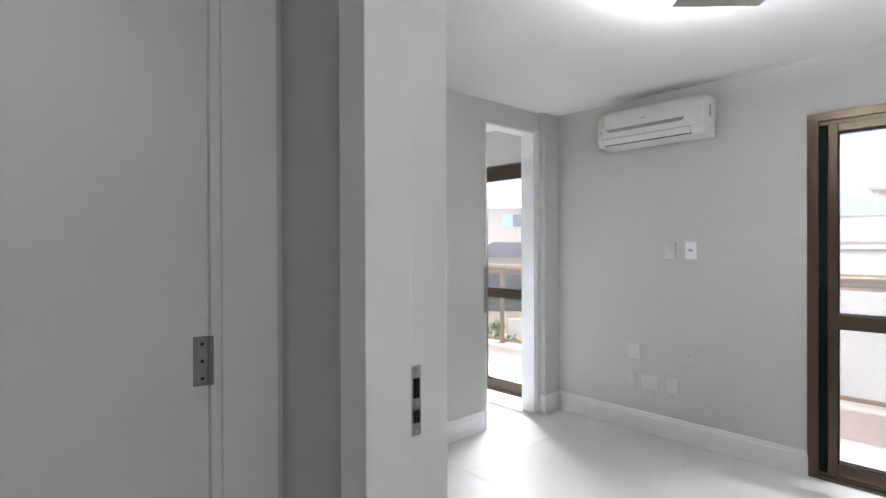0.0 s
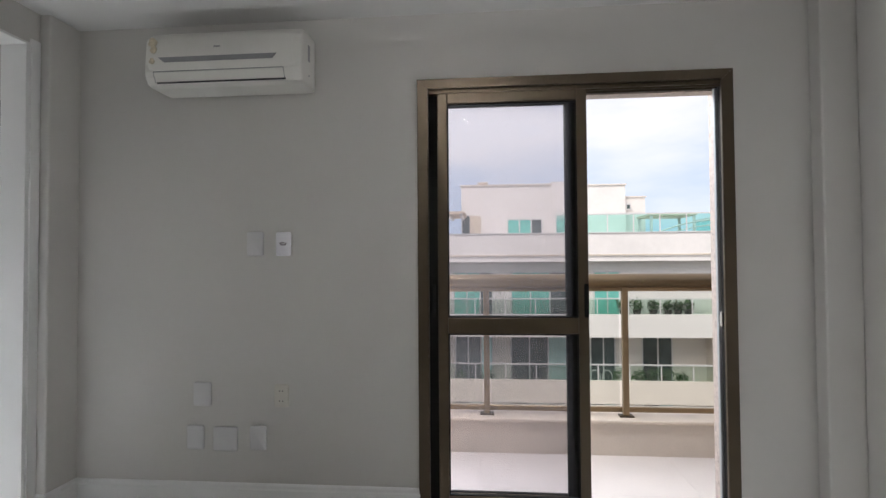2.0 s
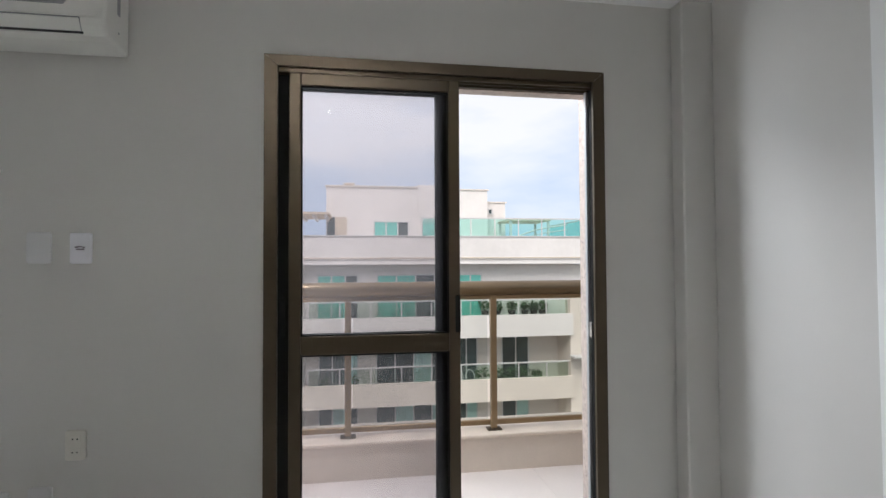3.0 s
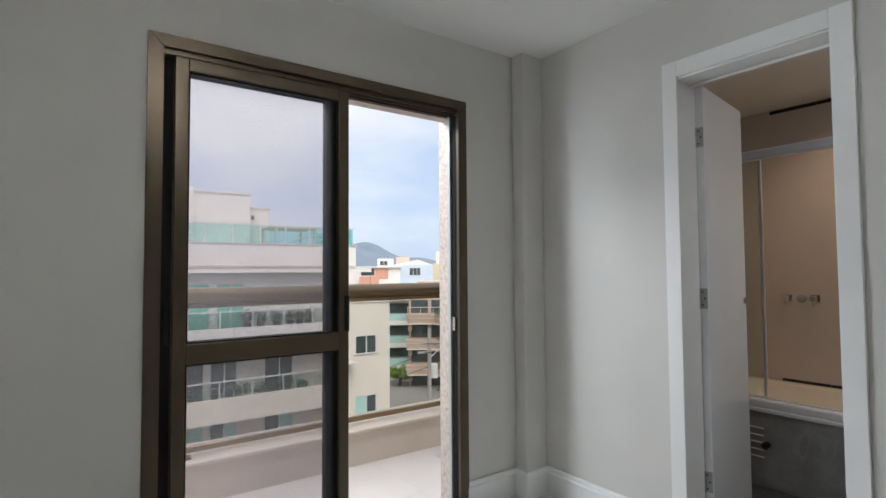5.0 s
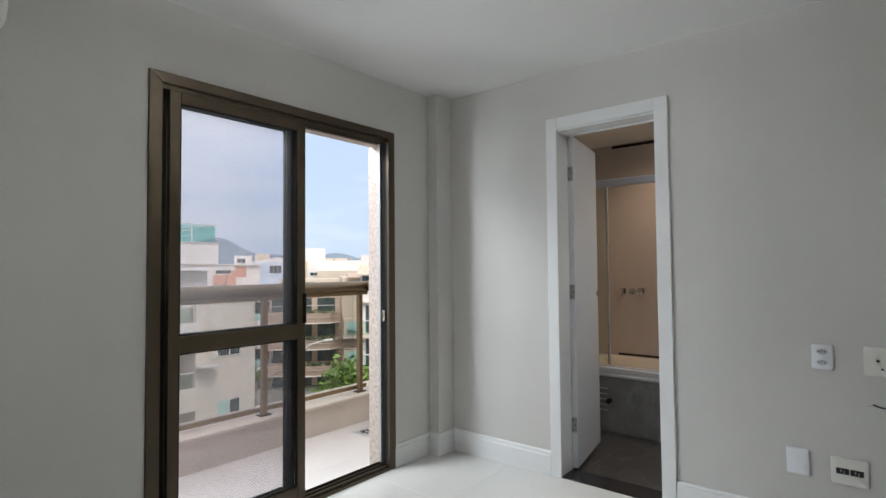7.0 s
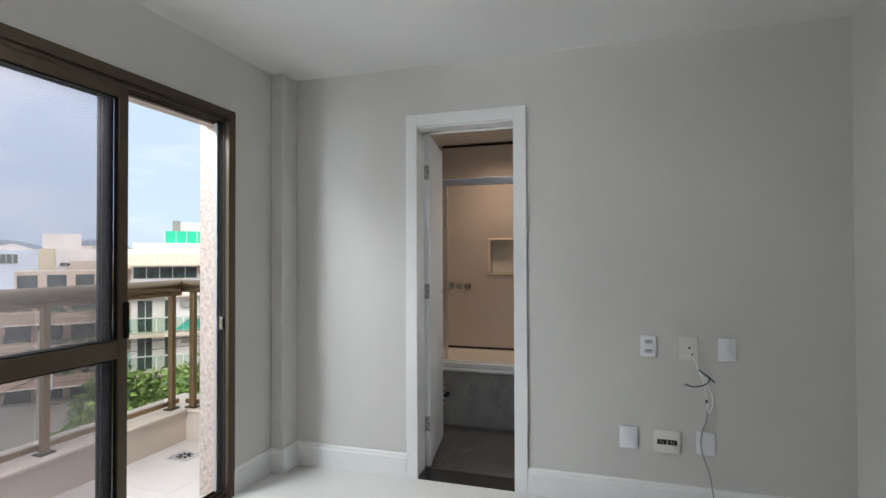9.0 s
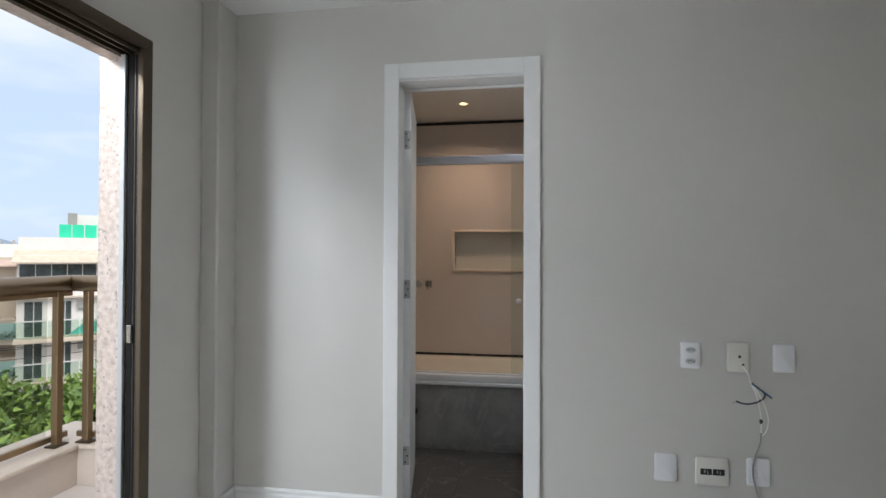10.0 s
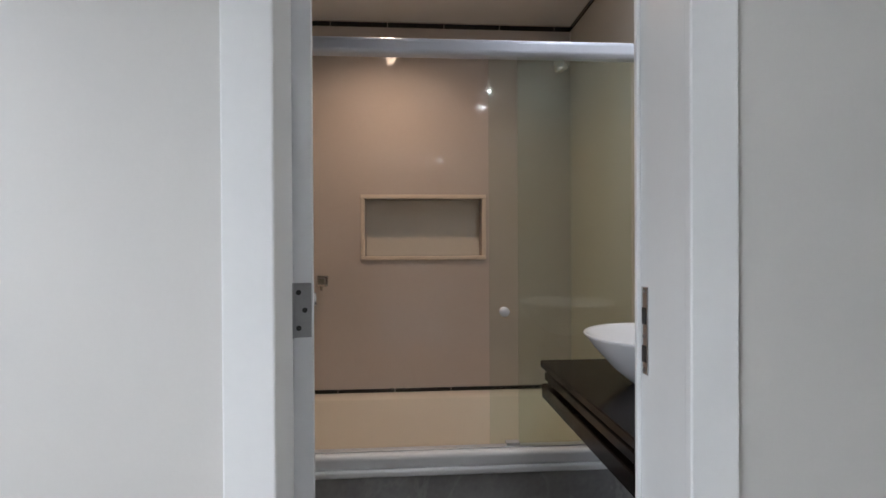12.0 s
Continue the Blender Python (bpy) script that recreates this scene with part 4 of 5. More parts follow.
part("diffuser", lathe([(0.145, -0.02), (0.14, -0.05), (0.09, -0.075), (0.0, -0.082)], 32), glow_material("hall_lamp_glass", (0.93, 0.96, 1.0), 17.0), hl, "lit opal diffuser", True)

# ---- bathroom ----
FB = -0.035
# bath tub: rim, basin and stone apron
TX0, TX1, TZ = 3.13, BX - 0.004, 0.469
tub = thing("bath_tub", (TX0, BY0, FB), "cream acrylic built-in bath tub with a stone apron", "bath tub")


def rounded_rect(x0, x1, y0, y1, r, n=6):
    pts = []
    for cx_, cy_, a0 in ((x1 - r, y1 - r, 0), (x0 + r, y1 - r, 90), (x0 + r, y0 + r, 180), (x1 - r, y0 + r, 270)):
        for i in range(n + 1):
            a = radians(a0 + 90 * i / n)
            pts.append((cx_ + r * math.cos(a), cy_ + r * math.sin(a)))
    return pts


def tub_shell():
    bm = bmesh.new()
    o = Vector((TX0, BY0, FB))
    levels = [(rounded_rect(TX0 + 0.03, TX1, BY1 + 0.004, BY0 - 0.004, 0.01), 0.0),
              (rounded_rect(TX0 + 0.10, TX1 - 0.13, BY1 + 0.11, BY0 - 0.11, 0.12), 0.0),
              (rounded_rect(TX0 + 0.11, TX1 - 0.14, BY1 + 0.12, BY0 - 0.12, 0.12), -0.012),
              (rounded_rect(TX0 + 0.16, TX1 - 0.20, BY1 + 0.22, BY0 - 0.22, 0.16), -0.34),
              (rounded_rect(TX0 + 0.24, TX1 - 0.28, BY1 + 0.30, BY0 - 0.30, 0.16), -0.40)]
    rings = []
    for k, (pts, dz) in enumerate(levels):
        # the rim falls slightly to the wall side
        rings.append([bm.verts.new(Vector((x, y, TZ - 0.02 + dz - 0.065 * (x - TX0) / (TX1 - TX0) * (1 if k < 3 else 0))) - o) for x, y in pts])
    for a, b in zip(rings, rings[1:]):
        for i in range(len(a)):
            j = (i + 1) % len(a)
            bm.faces.new((a[i], a[j], b[j], b[i]))
    bm.faces.new(rings[-1])
    bmesh.ops.recalc_face_normals(bm, faces=bm.faces)
    return bm


shell = part("basin", tub_shell(), TUB, tub, smooth=True)
part("rim", box((0.0, BY1 - BY0 + 0.004, TZ - FB - 0.055), (0.085, -0.004, TZ - FB), 0.016, 4), CERAMIC, tub, "rounded white front rim")
part("rim_lip", box((-0.012, BY1 - BY0 + 0.004, TZ - FB - 0.075), (0.03, -0.004, TZ - FB - 0.05), 0.008, 3), CERAMIC, tub)
apron = part("apron", box((0.005, BY1 - BY0 + 0.004, 0.0), (0.035, -0.004, TZ - FB - 0.06), 0.002), APRON, tub, "grey stone apron panel")
for k in range(5):
    z = 0.30 - k * 0.042
    part("vent_slot", box((-0.003, -0.63, z + 0.03), (0.0055, -0.555, z + 0.038), 0.002), CERAMIC, apron, "white ventilation slat")
kn = part("knob", cyl((0.006, -0.648, 0.245), (-0.03, -0.648, 0.245), 0.009, n=14), BLACK, apron, "dark pull knob")
part("knob_cap", lathe([(0.0, -0.008), (0.018, -0.006), (0.02, 0.0), (0.018, 0.006), (0.0, 0.008)], 18), BLACK, kn).matrix_local = pose(-0.032, -0.648, 0.245, 0, 90, 0)
part("knob_foot", cyl((0.006, -0.648, 0.245), (-0.004, -0.648, 0.245), 0.018, n=16), BLACK, kn)

# niche frame
niche = thing("wall_niche", (BX, (NY0 + NY1) / 2, NZ0), "cream stone framed wall niche", "niche", kind="structure")
f = 0.022
for lo, hi in (((BX - 0.014, NY1 - f, NZ0 - f), (BX + 0.012, NY0 + f, NZ0)), ((BX - 0.014, NY1 - f, NZ1), (BX + 0.012, NY0 + f, NZ1 + f)),
               ((BX - 0.014, NY1 - f, NZ0), (BX + 0.012, NY1, NZ1)), ((BX - 0.014, NY0, NZ0), (BX + 0.012, NY0 + f, NZ1))):
    frame_part("niche_trim", lo, hi, COPING, niche, 0.005)
frame_part("niche_back", (BX + 0.105, NY1 + 0.001, NZ0 + 0.001), (BX + 0.139, NY0 - 0.001, NZ1 - 0.001), BATHTILE2, niche, 0)
# bath taps
for y, nm in ((-0.446, "tap"), (-0.628, "tap")):
    tp = thing("wall_tap", pose(BX, y, 1.013, 0, -90, 0), "polished chrome square wall tap", "tap", "bath taps")
    part("flange", box((-0.030, -0.030, 0), (0.030, 0.030, 0.006), 0.002), CHROME, tp)
    part("spindle", cyl((0, 0, 0.006), (0, 0, 0.04), 0.014, n=20), CHROME, tp, "", True)
    part("handle", box((-0.022, -0.022, 0.036), (0.022, 0.022, 0.062), 0.005, 2), CHROME, tp)
    part("lever", box((-0.05, -0.006, 0.05), (-0.018, 0.006, 0.06), 0.003), CHROME, tp)
tp = thing("tap_cover", pose(BX, -0.538, 1.013, 0, -90, 0), "round grey tap cover plate", "cover plate")
part("disc", lathe([(0.0, 0.008), (0.03, 0.008), (0.034, 0.004), (0.034, 0.0)], 28), AC_GREY, tp, smooth=True)

# shower screen
screen = thing("shower_screen", (3.175, BY1, TZ), "sliding green glass shower screen with an aluminium head rail", "shower screen")


def scr(name, lo, hi, mat, parent=None, bevel=0.003, label="", segs=2):
    o = Vector((3.175, BY1, TZ))
    return part(name, box(Vector(lo) - o, Vector(hi) - o, bevel, segs), mat, parent or screen, label)


scr("head_rail", (3.145, BY1 + 0.003, 1.890), (3.205, BY0 - 0.003, 1.948), RAILALU, None, 0.016, "satin aluminium head rail", 4)
scr("bottom_track", (3.160, BY1 + 0.003, TZ), (3.192, BY0 - 0.003, TZ + 0.006), ALU, None, 0.002)
for x, y0, y1 in ((3.160, BY1 + 0.005, -1.495), (3.186, -1.93, -1.393), (3.186, -0.72, BY0 - 0.005)):
    pn = scr("glass_panel", (x, y0, TZ + 0.007), (x + 0.008, y1, 1.895), SHOWERGLASS, None, 0.0, "green tinted glass panel")
    pn.visible_shadow = False
scr("edge_profile", (3.182, -0.735, TZ + 0.007), (3.20, -0.718, 1.895), ALU)
scr("guide", (3.165, -1.50, TZ + 0.006), (3.195, -1.45, TZ + 0.018), ALU, None, 0.002)
part("knob", lathe([(0.0, -0.03), (0.012, -0.028), (0.012, 0.0), (0.018, 0.006), (0.018, 0.018), (0.0, 0.022)], 18), PLASTIC, screen, "white pull knob", True).matrix_local = pose(0.0, -1.444 - BY1, 0.965 - TZ, 0, -90, 0)

# shower head on the end wall
sh = thing("wall_shower", (3.60, BY1, 2.02), "chrome wall shower head on a bent arm", "shower")
tube("arm", [(0, 0, 0.07), (0, 0.08, 0.085), (-0.03, 0.2, 0.06), (-0.06, 0.27, 0.0)], 0.009, CHROME, sh)
part("flange", cyl((0, 0, 0.07), (0, 0.008, 0.07), 0.026, n=20), CHROME, sh)
part("rose", lathe([(0.0, 0.03), (0.014, 0.03), (0.03, 0.0), (0.036, -0.02), (0.034, -0.026), (0.0, -0.026)], 22), CHROME, sh, "", True).matrix_local = pose(-0.065, 0.28, -0.03, -25, 0, 0)

# vanity: layered black wooden counter with a vessel sink
van = thing("vanity_counter", (2.65, BY1, 0.674), "black stained slatted wooden vanity counter on the wall", "counter")
for z0, z1, inset in ((0.105, 0.130, 0.0), (0.062, 0.090, 0.012), (0.0, 0.05, 0.004)):
    part("slat", box((-0.48, 0.0, z0), (0.435 - inset, 0.485 - inset, z1), 0.003), WOOD, van)
part("core", box((-0.47, 0.0, 0.02), (0.40, 0.44, 0.107)), WOOD, van)
sink = thing("vessel_sink", (2.72, -1.812, 0.804), "white ceramic vessel sink on the counter", "sink")
bowl = lathe([(0.0, 0.004), (0.068, 0.0), (0.082, 0.006), (0.135, 0.05), (0.185, 0.105), (0.213, 0.140), (0.217, 0.146), (0.213, 0.149), (0.205, 0.143), (0.175, 0.105), (0.12, 0.05), (0.05, 0.025), (0.0, 0.022)], 48)
part("bowl", bowl, CERAMIC, sink, "", True)
part("waste", cyl((0, 0, 0.021), (0, 0, 0.028), 0.022, n=20), CHROME, sink, "chrome waste")


def downlight(x, y, mat, label):
    d = thing("downlight", (x, y, BH), label, "downlight", "bathroom downlights")
    part("bezel", lathe([(0.030, -0.002), (0.046, -0.004), (0.048, 0.0), (0.030, 0.0)], 28), WHITE, d, "", True)
    part("lens", cyl((0, 0, -0.0015), (0, 0, -0.0005), 0.031, n=24), mat, d, "lit lens")
    return d


downlight(3.72, -1.0, LAMP_WARM, "small round warm recessed ceiling downlight, lit")
downlight(2.45, -1.80, LAMP_COOL, "small round cool recessed ceiling downlight, lit")
downlight(2.97, -1.78, LAMP_COOL, "small round cool recessed ceiling downlight, lit")


# ---- pieces of floors and walls ----
def tiles(name, parent, x0, x1, y0, y1, sx, sy, ztop, thick, mat, ox=0.0, oy=0.0, gap=0.0011):
    shared = {}
    i0, i1 = math.floor((x0 - ox) / sx), math.ceil((x1 - ox) / sx)
    j0, j1 = math.floor((y0 - oy) / sy), math.ceil((y1 - oy) / sy)
    for i in range(i0, i1):
        for j in range(j0, j1):
            a, b = max(x0, ox + i * sx), min(x1, ox + (i + 1) * sx)
            c, d = max(y0, oy + j * sy), min(y1, oy + (j + 1) * sy)
            if b - a < 0.02 or d - c < 0.02:
                continue
            key = (round(b - a, 3), round(d - c, 3))
            if key not in shared:
                bm = box((-key[0] / 2 + gap / 2, -key[1] / 2 + gap / 2, -thick), (key[0] / 2 - gap / 2, key[1] / 2 - gap / 2, 0), 0.0006)
                me = bpy.data.meshes.new(name)
                bm.to_mesh(me)
                bm.free()
                me.materials.append(mat)
                shared[key] = me
            ob = new(name, shared[key])
            ob.parent = parent
            ob.location = ((a + b) / 2, (c + d) / 2, ztop)


tiles("tile", floor, -5.6, XR, -5.5, 0.0, 0.9, 0.9, 0.0, 0.013, TILE, 0.42, -0.56)
tiles("tile", floor_bath, XR + 0.17, TX0 + 0.004, BY1, BY0, 0.6, 0.6, FB, 0.02, FLOOR_DARK, 2.45, -0.5)
tiles("tile", floor_balcony, -5.6, 2.25, WT + 0.013, 1.03, 0.6, 0.6, -0.045, 0.013, BTILE, 0.30, 0.43)


# black listel strips round the bathroom, piece by piece
def listel(parent, along, at, lo, hi, z0, z1, first):
    p = first
    while p > lo + 0.01:
        q = max(lo, p - 0.317)
        if along == "y":
            bm = box((at - 0.006, q + 0.0015, z0), (at + 0.004, p - 0.0015, z1), 0.002)
        else:
            bm = box((q + 0.0015, at - 0.004, z0), (p - 0.0015, at + 0.006, z1), 0.002)
        part("listel_tile", bm, LISTEL, parent)
        p = q


listel(wall_bath, "y", BX, BY1, BY0, BH - 0.034, BH - 0.008, BY0 - 0.26)
listel(wall_bath, "y", BX, BY1, BY0, 0.380, 0.404, BY0 - 0.29)
listel(wall_bath_s, "x", BY1, XR + 0.17, BX, BH - 0.034, BH - 0.008, BX - 0.01)


# ---- outside ----
GZ = -11.5
structure("ground", box((-400, WT + 1.6, GZ - 0.5), (400, 900, GZ)), GROUND, "paved ground between the buildings", "ground")
structure("ground_near", box((-400, -300, GZ - 0.5), (400, WT + 1.6, GZ - 0.01)), GROUND, "paved ground under the building", "ground")
structure("road", box((-120, 7.5, GZ), (150, 15.5, GZ + 0.02)), ASPHALT, "grey asphalt street", "road")
for y in (7.2, 15.5):
    structure("kerb_1" if y < 10 else "kerb_2", box((-120, y, GZ), (150, y + 0.3, GZ + 0.15), 0.02), CONCRETE, "concrete kerb of the street", "kerb")
# the storeys of this building below and above, plain
structure("wall_lower", box((-12, WT + 0.02, GZ), (2.5, WT + 0.3, -0.62)), CURB, "beige rendered wall of this building below", "wall")


def window(parent, x0, x1, z0, z1, y, panes, mats, reveal=0.12):
    w = part("window", box((x0, y - 0.02, z1 - 0.06), (x1, y + reveal, z1)), FRAME_OUT, parent)
    part("sill", box((x0 - 0.05, y - 0.06, z0 - 0.05), (x1 + 0.05, y + 0.02, z0)), FRAME_OUT, w)
    step = (x1 - x0) / panes
    for k in range(panes):
        part("frame", box((x0 + k * step, y - 0.02, z0), (x0 + k * step + 0.055, y + 0.05, z1 - 0.06)), FRAME_OUT, w)
        part("pane", box((x0 + k * step + 0.055, y + 0.0, z0), (x0 + (k + 1) * step, y + 0.03, z1 - 0.06)), mats[k % len(mats)], w)
    part("frame", box((x1 - 0.055, y - 0.021, z0), (x1, y + 0.051, z1 - 0.061)), FRAME_OUT, w)
    return w


# the apartment building across the street
AY = 19.6
apt = thing("apartment_building", (0, 0, 0), "off-white apartment building with glass balconies and a roof terrace", "building")
SH = 2.69
TOPZ = 1.42
# core behind the balconies
part("wall", box((-8.0, AY + 1.5, GZ), (10.4, AY + 14, TOPZ - 0.2)), FACADE_IN, apt)
part("side_wall", box((9.6, AY, GZ), (12.3, AY + 13, -0.16)), FACADE_WARM, apt)
part("side_wall_cap", box((9.6, AY - 0.06, -0.16), (12.4, AY + 13.1, -0.08)), FACADE, apt)
part("side_wall", box((-8.0, AY, GZ), (-1.75, AY + 1.52, TOPZ - 0.2)), FACADE, apt)
part("wall", box((-1.75, AY + 0.55, -1.6), (10.35, AY + 1.5, TOPZ - 0.221)), FACADE, apt)
part("roof_edge", box((-8.2, AY - 0.16, TOPZ - 0.2), (10.7, AY + 14.2, TOPZ)), FACADE, apt)
part("roof_edge", box((10.7, AY + 0.1, TOPZ - 0.2), (11.4, AY + 14.2, TOPZ - 0.02)), FACADE, apt)
part("parapet", box((-8.0, AY - 0.2, TOPZ), (10.45, AY, TOPZ + 0.95)), FACADE, apt)
part("parapet", box((10.25, AY, TOPZ), (10.45, AY + 9, TOPZ + 0.95)), FACADE, apt)
part("parapet_cap", box((-8.05, AY - 0.24, TOPZ + 0.95), (10.49, AY + 0.03, TOPZ + 0.99)), FRAME_OUT, apt)
part("parapet_line", box((-8.0, AY - 0.22, TOPZ + 0.04), (10.47, AY - 0.2, TOPZ + 0.09)), FACADE_CREAM, apt, "thin shadow moulding")
# see-through glass screen of the terrace
for k in range(7):
    x = 3.1 + k * 1.04
    g = part("screen_glass", box((x + 0.03, AY - 0.12, TOPZ + 0.99), (x + 1.01, AY - 0.10, TOPZ + 1.70)), SCREENGLASS, apt, "pale teal glass screen")
    g.visible_shadow = False
    part("screen_post", box((x - 0.02, AY - 0.13, TOPZ + 0.99), (x + 0.02, AY - 0.09, TOPZ + 1.74)), FRAME_OUT, apt)
part("screen_rail", box((3.05, AY - 0.14, TOPZ + 1.71), (10.42, AY - 0.08, TOPZ + 1.76)), FRAME_OUT, apt)
for k in range(4):
    g = part("screen_glass", box((10.34, AY + k * 1.1, TOPZ + 0.99), (10.36, AY + 1.05 + k * 1.1, TOPZ + 1.70)), SCREENGLASS, apt, "pale teal glass screen")
    g.visible_shadow = False
part("screen_rail", box((10.32, AY, TOPZ + 1.71), (10.38, AY + 4.4, TOPZ + 1.76)), FRAME_OUT, apt)
# open steel pergola with a flat roof and a stair rail behind the screen
part("pergola_roof", box((7.3, AY + 1.4, TOPZ + 1.78), (9.3, AY + 3.4, TOPZ + 1.86)), FACADE_CREAM, apt, "flat pergola roof")
for x, y in ((7.4, 1.5), (9.2, 1.5), (7.4, 3.3), (9.2, 3.3)):
    part("pergola_post", box((x - 0.05, AY + y - 0.05, TOPZ), (x + 0.05, AY + y + 0.05, TOPZ + 1.78)), FRAME_OUT, apt)
tube("stair_rail", [(7.5, AY + 1.0, TOPZ + 1.02), (8.6, AY + 1.0, TOPZ + 1.36), (9.9, AY + 1.0, TOPZ + 1.56)], 0.035, FRAME_OUT, apt)
tube("stair_rail", [(7.5, AY + 1.0, TOPZ + 0.8), (8.6, AY + 1.0, TOPZ + 1.14), (9.9, AY + 1.0, TOPZ + 1.34)], 0.025, FRAME_OUT, apt)
# penthouse blocks
part("penthouse", box((-0.95, AY + 3.0, TOPZ), (3.3, AY + 10, 4.84)), FACADE, apt)
part("penthouse", box((3.3, AY + 2.95, TOPZ), (4.3, AY + 10, 4.98)), FACADE, apt)
part("penthouse", box((4.3, AY + 3.2, TOPZ), (6.74, AY + 10, 4.80)), FACADE, apt)
part("penthouse", box((6.74, AY + 4.0, TOPZ), (7.87, AY + 8, 4.30)), FACADE, apt)
part("coping", box((-1.0, AY + 2.93, 4.84), (3.29, AY + 10.1, 4.90)), FACADE_IN, apt)
part("coping", box((4.31, AY + 3.14, 4.80), (6.80, AY + 10.1, 4.86)), FACADE_IN, apt)
part("coping", box((6.81, AY + 3.94, 4.30), (7.93, AY + 8.1, 4.36)), FACADE_IN, apt)
part("chimney", box((-0.1, AY + 4, 4.90), (0.25, AY + 4.4, 5.12)), FACADE_CREAM, apt)
part("chimney_cap", box((-0.2, AY + 3.9, 5.12), (0.35, AY + 4.5, 5.17)), FACADE_IN, apt)
window(apt, 1.21, 2.87, TOPZ + 0.9, TOPZ + 1.84, AY + 2.97, 3, (TEAL, TEAL, WINDARK))
window(apt, 3.45, 4.1, TOPZ + 0.9, TOPZ + 1.84, AY + 2.92, 1, (TEALPALE,))
window(apt, 6.95, 7.2, 3.75, 4.0, AY + 3.98, 1, (WINDARK,))
part("shutter", box((-0.55, AY + 2.94, TOPZ + 0.8), (-0.02, AY + 3.0, TOPZ + 2.0)), FACADE_CREAM, apt)
part("opening", box((-0.90, AY + 2.96, TOPZ + 0.8), (-0.56, AY + 2.995, TOPZ + 2.0)), WINDARK, apt)
# pergola beside the penthouse
for k in range(5):
    part("pergola_beam", box((-2.9 + k * 0.5, AY + 0.6, TOPZ + 1.78), (-2.8 + k * 0.5, AY + 3.2, TOPZ + 1.9)), FRAME_OUT, apt)
part("pergola_roof", box((-3.0, AY + 0.5, TOPZ + 1.9), (-0.68, AY + 3.2, TOPZ + 2.0)), ROOFTILE, apt)
for x in (-2.85, -1.9):
    part("pergola_post", box((x, AY + 0.6, TOPZ), (x + 0.12, AY + 0.72, TOPZ + 1.8)), FRAME_OUT, apt)
# storeys with balconies
for k in range(4):
    zt = -0.95 - SH * k
    part("balcony_front", box((-1.75 if k == 0 else -1.95, AY - 0.1, zt - 0.93), (9.7, AY + 0.1, zt)), FACADE_WARM if k else FACADE, apt)
    part("balcony_slab", box((-1.6, AY + 0.1, zt - 0.93), (9.58, AY + 1.5, zt - 0.7)), FACADE_IN, apt)
    bx = -1.5
    while bx < 9.3:
        g = part("balcony_glass", box((bx + 0.03, AY - 0.02, zt + 0.01), (min(9.5, bx + 1.25) - 0.03, AY, zt + 0.61)), BALCGLASS, apt, "green tinted balcony glass")
        g.visible_shadow = False
        part("balcony_post", box((bx - 0.02, AY - 0.03, zt), (bx + 0.02, AY + 0.01, zt + 0.62)), FRAME_OUT, apt)
        bx += 1.25
    part("balcony_rail", box((-1.55, AY - 0.04, zt + 0.62), (9.55, AY + 0.02, zt + 0.67)), FRAME_OUT, apt)
    zb, zh = zt - 0.68, zt + 1.76 if k == 0 else zt + 1.66
    dk = (TEAL, TEAL, WINDARK) if k == 0 else (WINDARK, WINDARK, TEALPALE) if k == 1 else (WINDARK, TEALPALE)
    for x0, x1, n in ((-1.2, 0.5, 3), (1.25, 4.5, 4), (4.7, 5.8, 2), (6.9, 8.2, 2)):
        if k == 0 and x0 > 6:
            continue
        window(apt, x0, x1, zb, zh, AY + (0.53 if k == 0 else 1.48), n, dk)
    if k:
        part("clothes_shelf", box((9.5, AY - 0.75, zt + 0.86), (10.3, AY - 0.1, zt + 0.92)), FRAME_OUT, apt)
        window(apt, 10.5, 11.6, zt + 1.20 - 0.02 * k, zt + 2.02 - 0.02 * k, AY - 0.001, 2, (TEALPALE, WINDARK) if k == 2 else (WINDARK, WINDARK))


# potted plants and chairs on the balconies across
def leaf_clump(bm, c, r, n, size, rnd):
    for _ in range(n):
        d = Vector((rnd.gauss(0, 1), rnd.gauss(0, 1), rnd.gauss(0, 0.8))).normalized() * r * rnd.uniform(0.35, 1.0)
        p = Vector(c) + d
        q = Euler((rnd.uniform(-1.2, 1.2), rnd.uniform(-1.2, 1.2), rnd.uniform(0, 6.3))).to_matrix()
        s = size * rnd.uniform(0.6, 1.4)
        vs = [bm.verts.new(p + q @ Vector(o)) for o in ((-s, 0, 0), (0, -s * 0.45, s * 0.12), (s, 0, 0), (0, s * 0.45, s * 0.12))]
        bm.faces.new(vs)


rnd = random.Random(4)
for k, x, hgt in ((0, 5.9, 0.5), (0, 6.45, 0.5), (0, 7.1, 0.35), (0, 7.7, 0.32), (0, 8.1, 0.3), (0, 8.5, 0.34), (1, 5.75, 0.7), (1, 6.5, 0.55), (1, 7.1, 0.8), (1, 7.6, 0.65), (1, 8.2, 0.4), (1, -0.9, 0.4), (1, 0.2, 0.5)):
    zb = -0.95 - SH * k - (0.1 if k == 0 else 0.45)
    pt = thing("potted_plant", (x, AY + 0.45, zb), "leafy green plant in a dark pot on a balcony", "plant", "balcony plants")
    part("pot", lathe([(0.0, 0.0), (0.12, 0.0), (0.16, 0.24), (0.17, 0.25), (0.14, 0.25), (0.0, 0.22)], 12), POT, pt)
    bm = bmesh.new()
    leaf_clump(bm, (0, 0, 0.3 + hgt * 0.4), 0.16 + hgt * 0.28, 90, 0.085, rnd)
    part("foliage", bm, POTLEAF, pt)
    part("stand", box((-0.2, -0.15, -0.6 if k == 0 else -0.24), (0.2, 0.15, 0.0)), CONCRETE, pt)


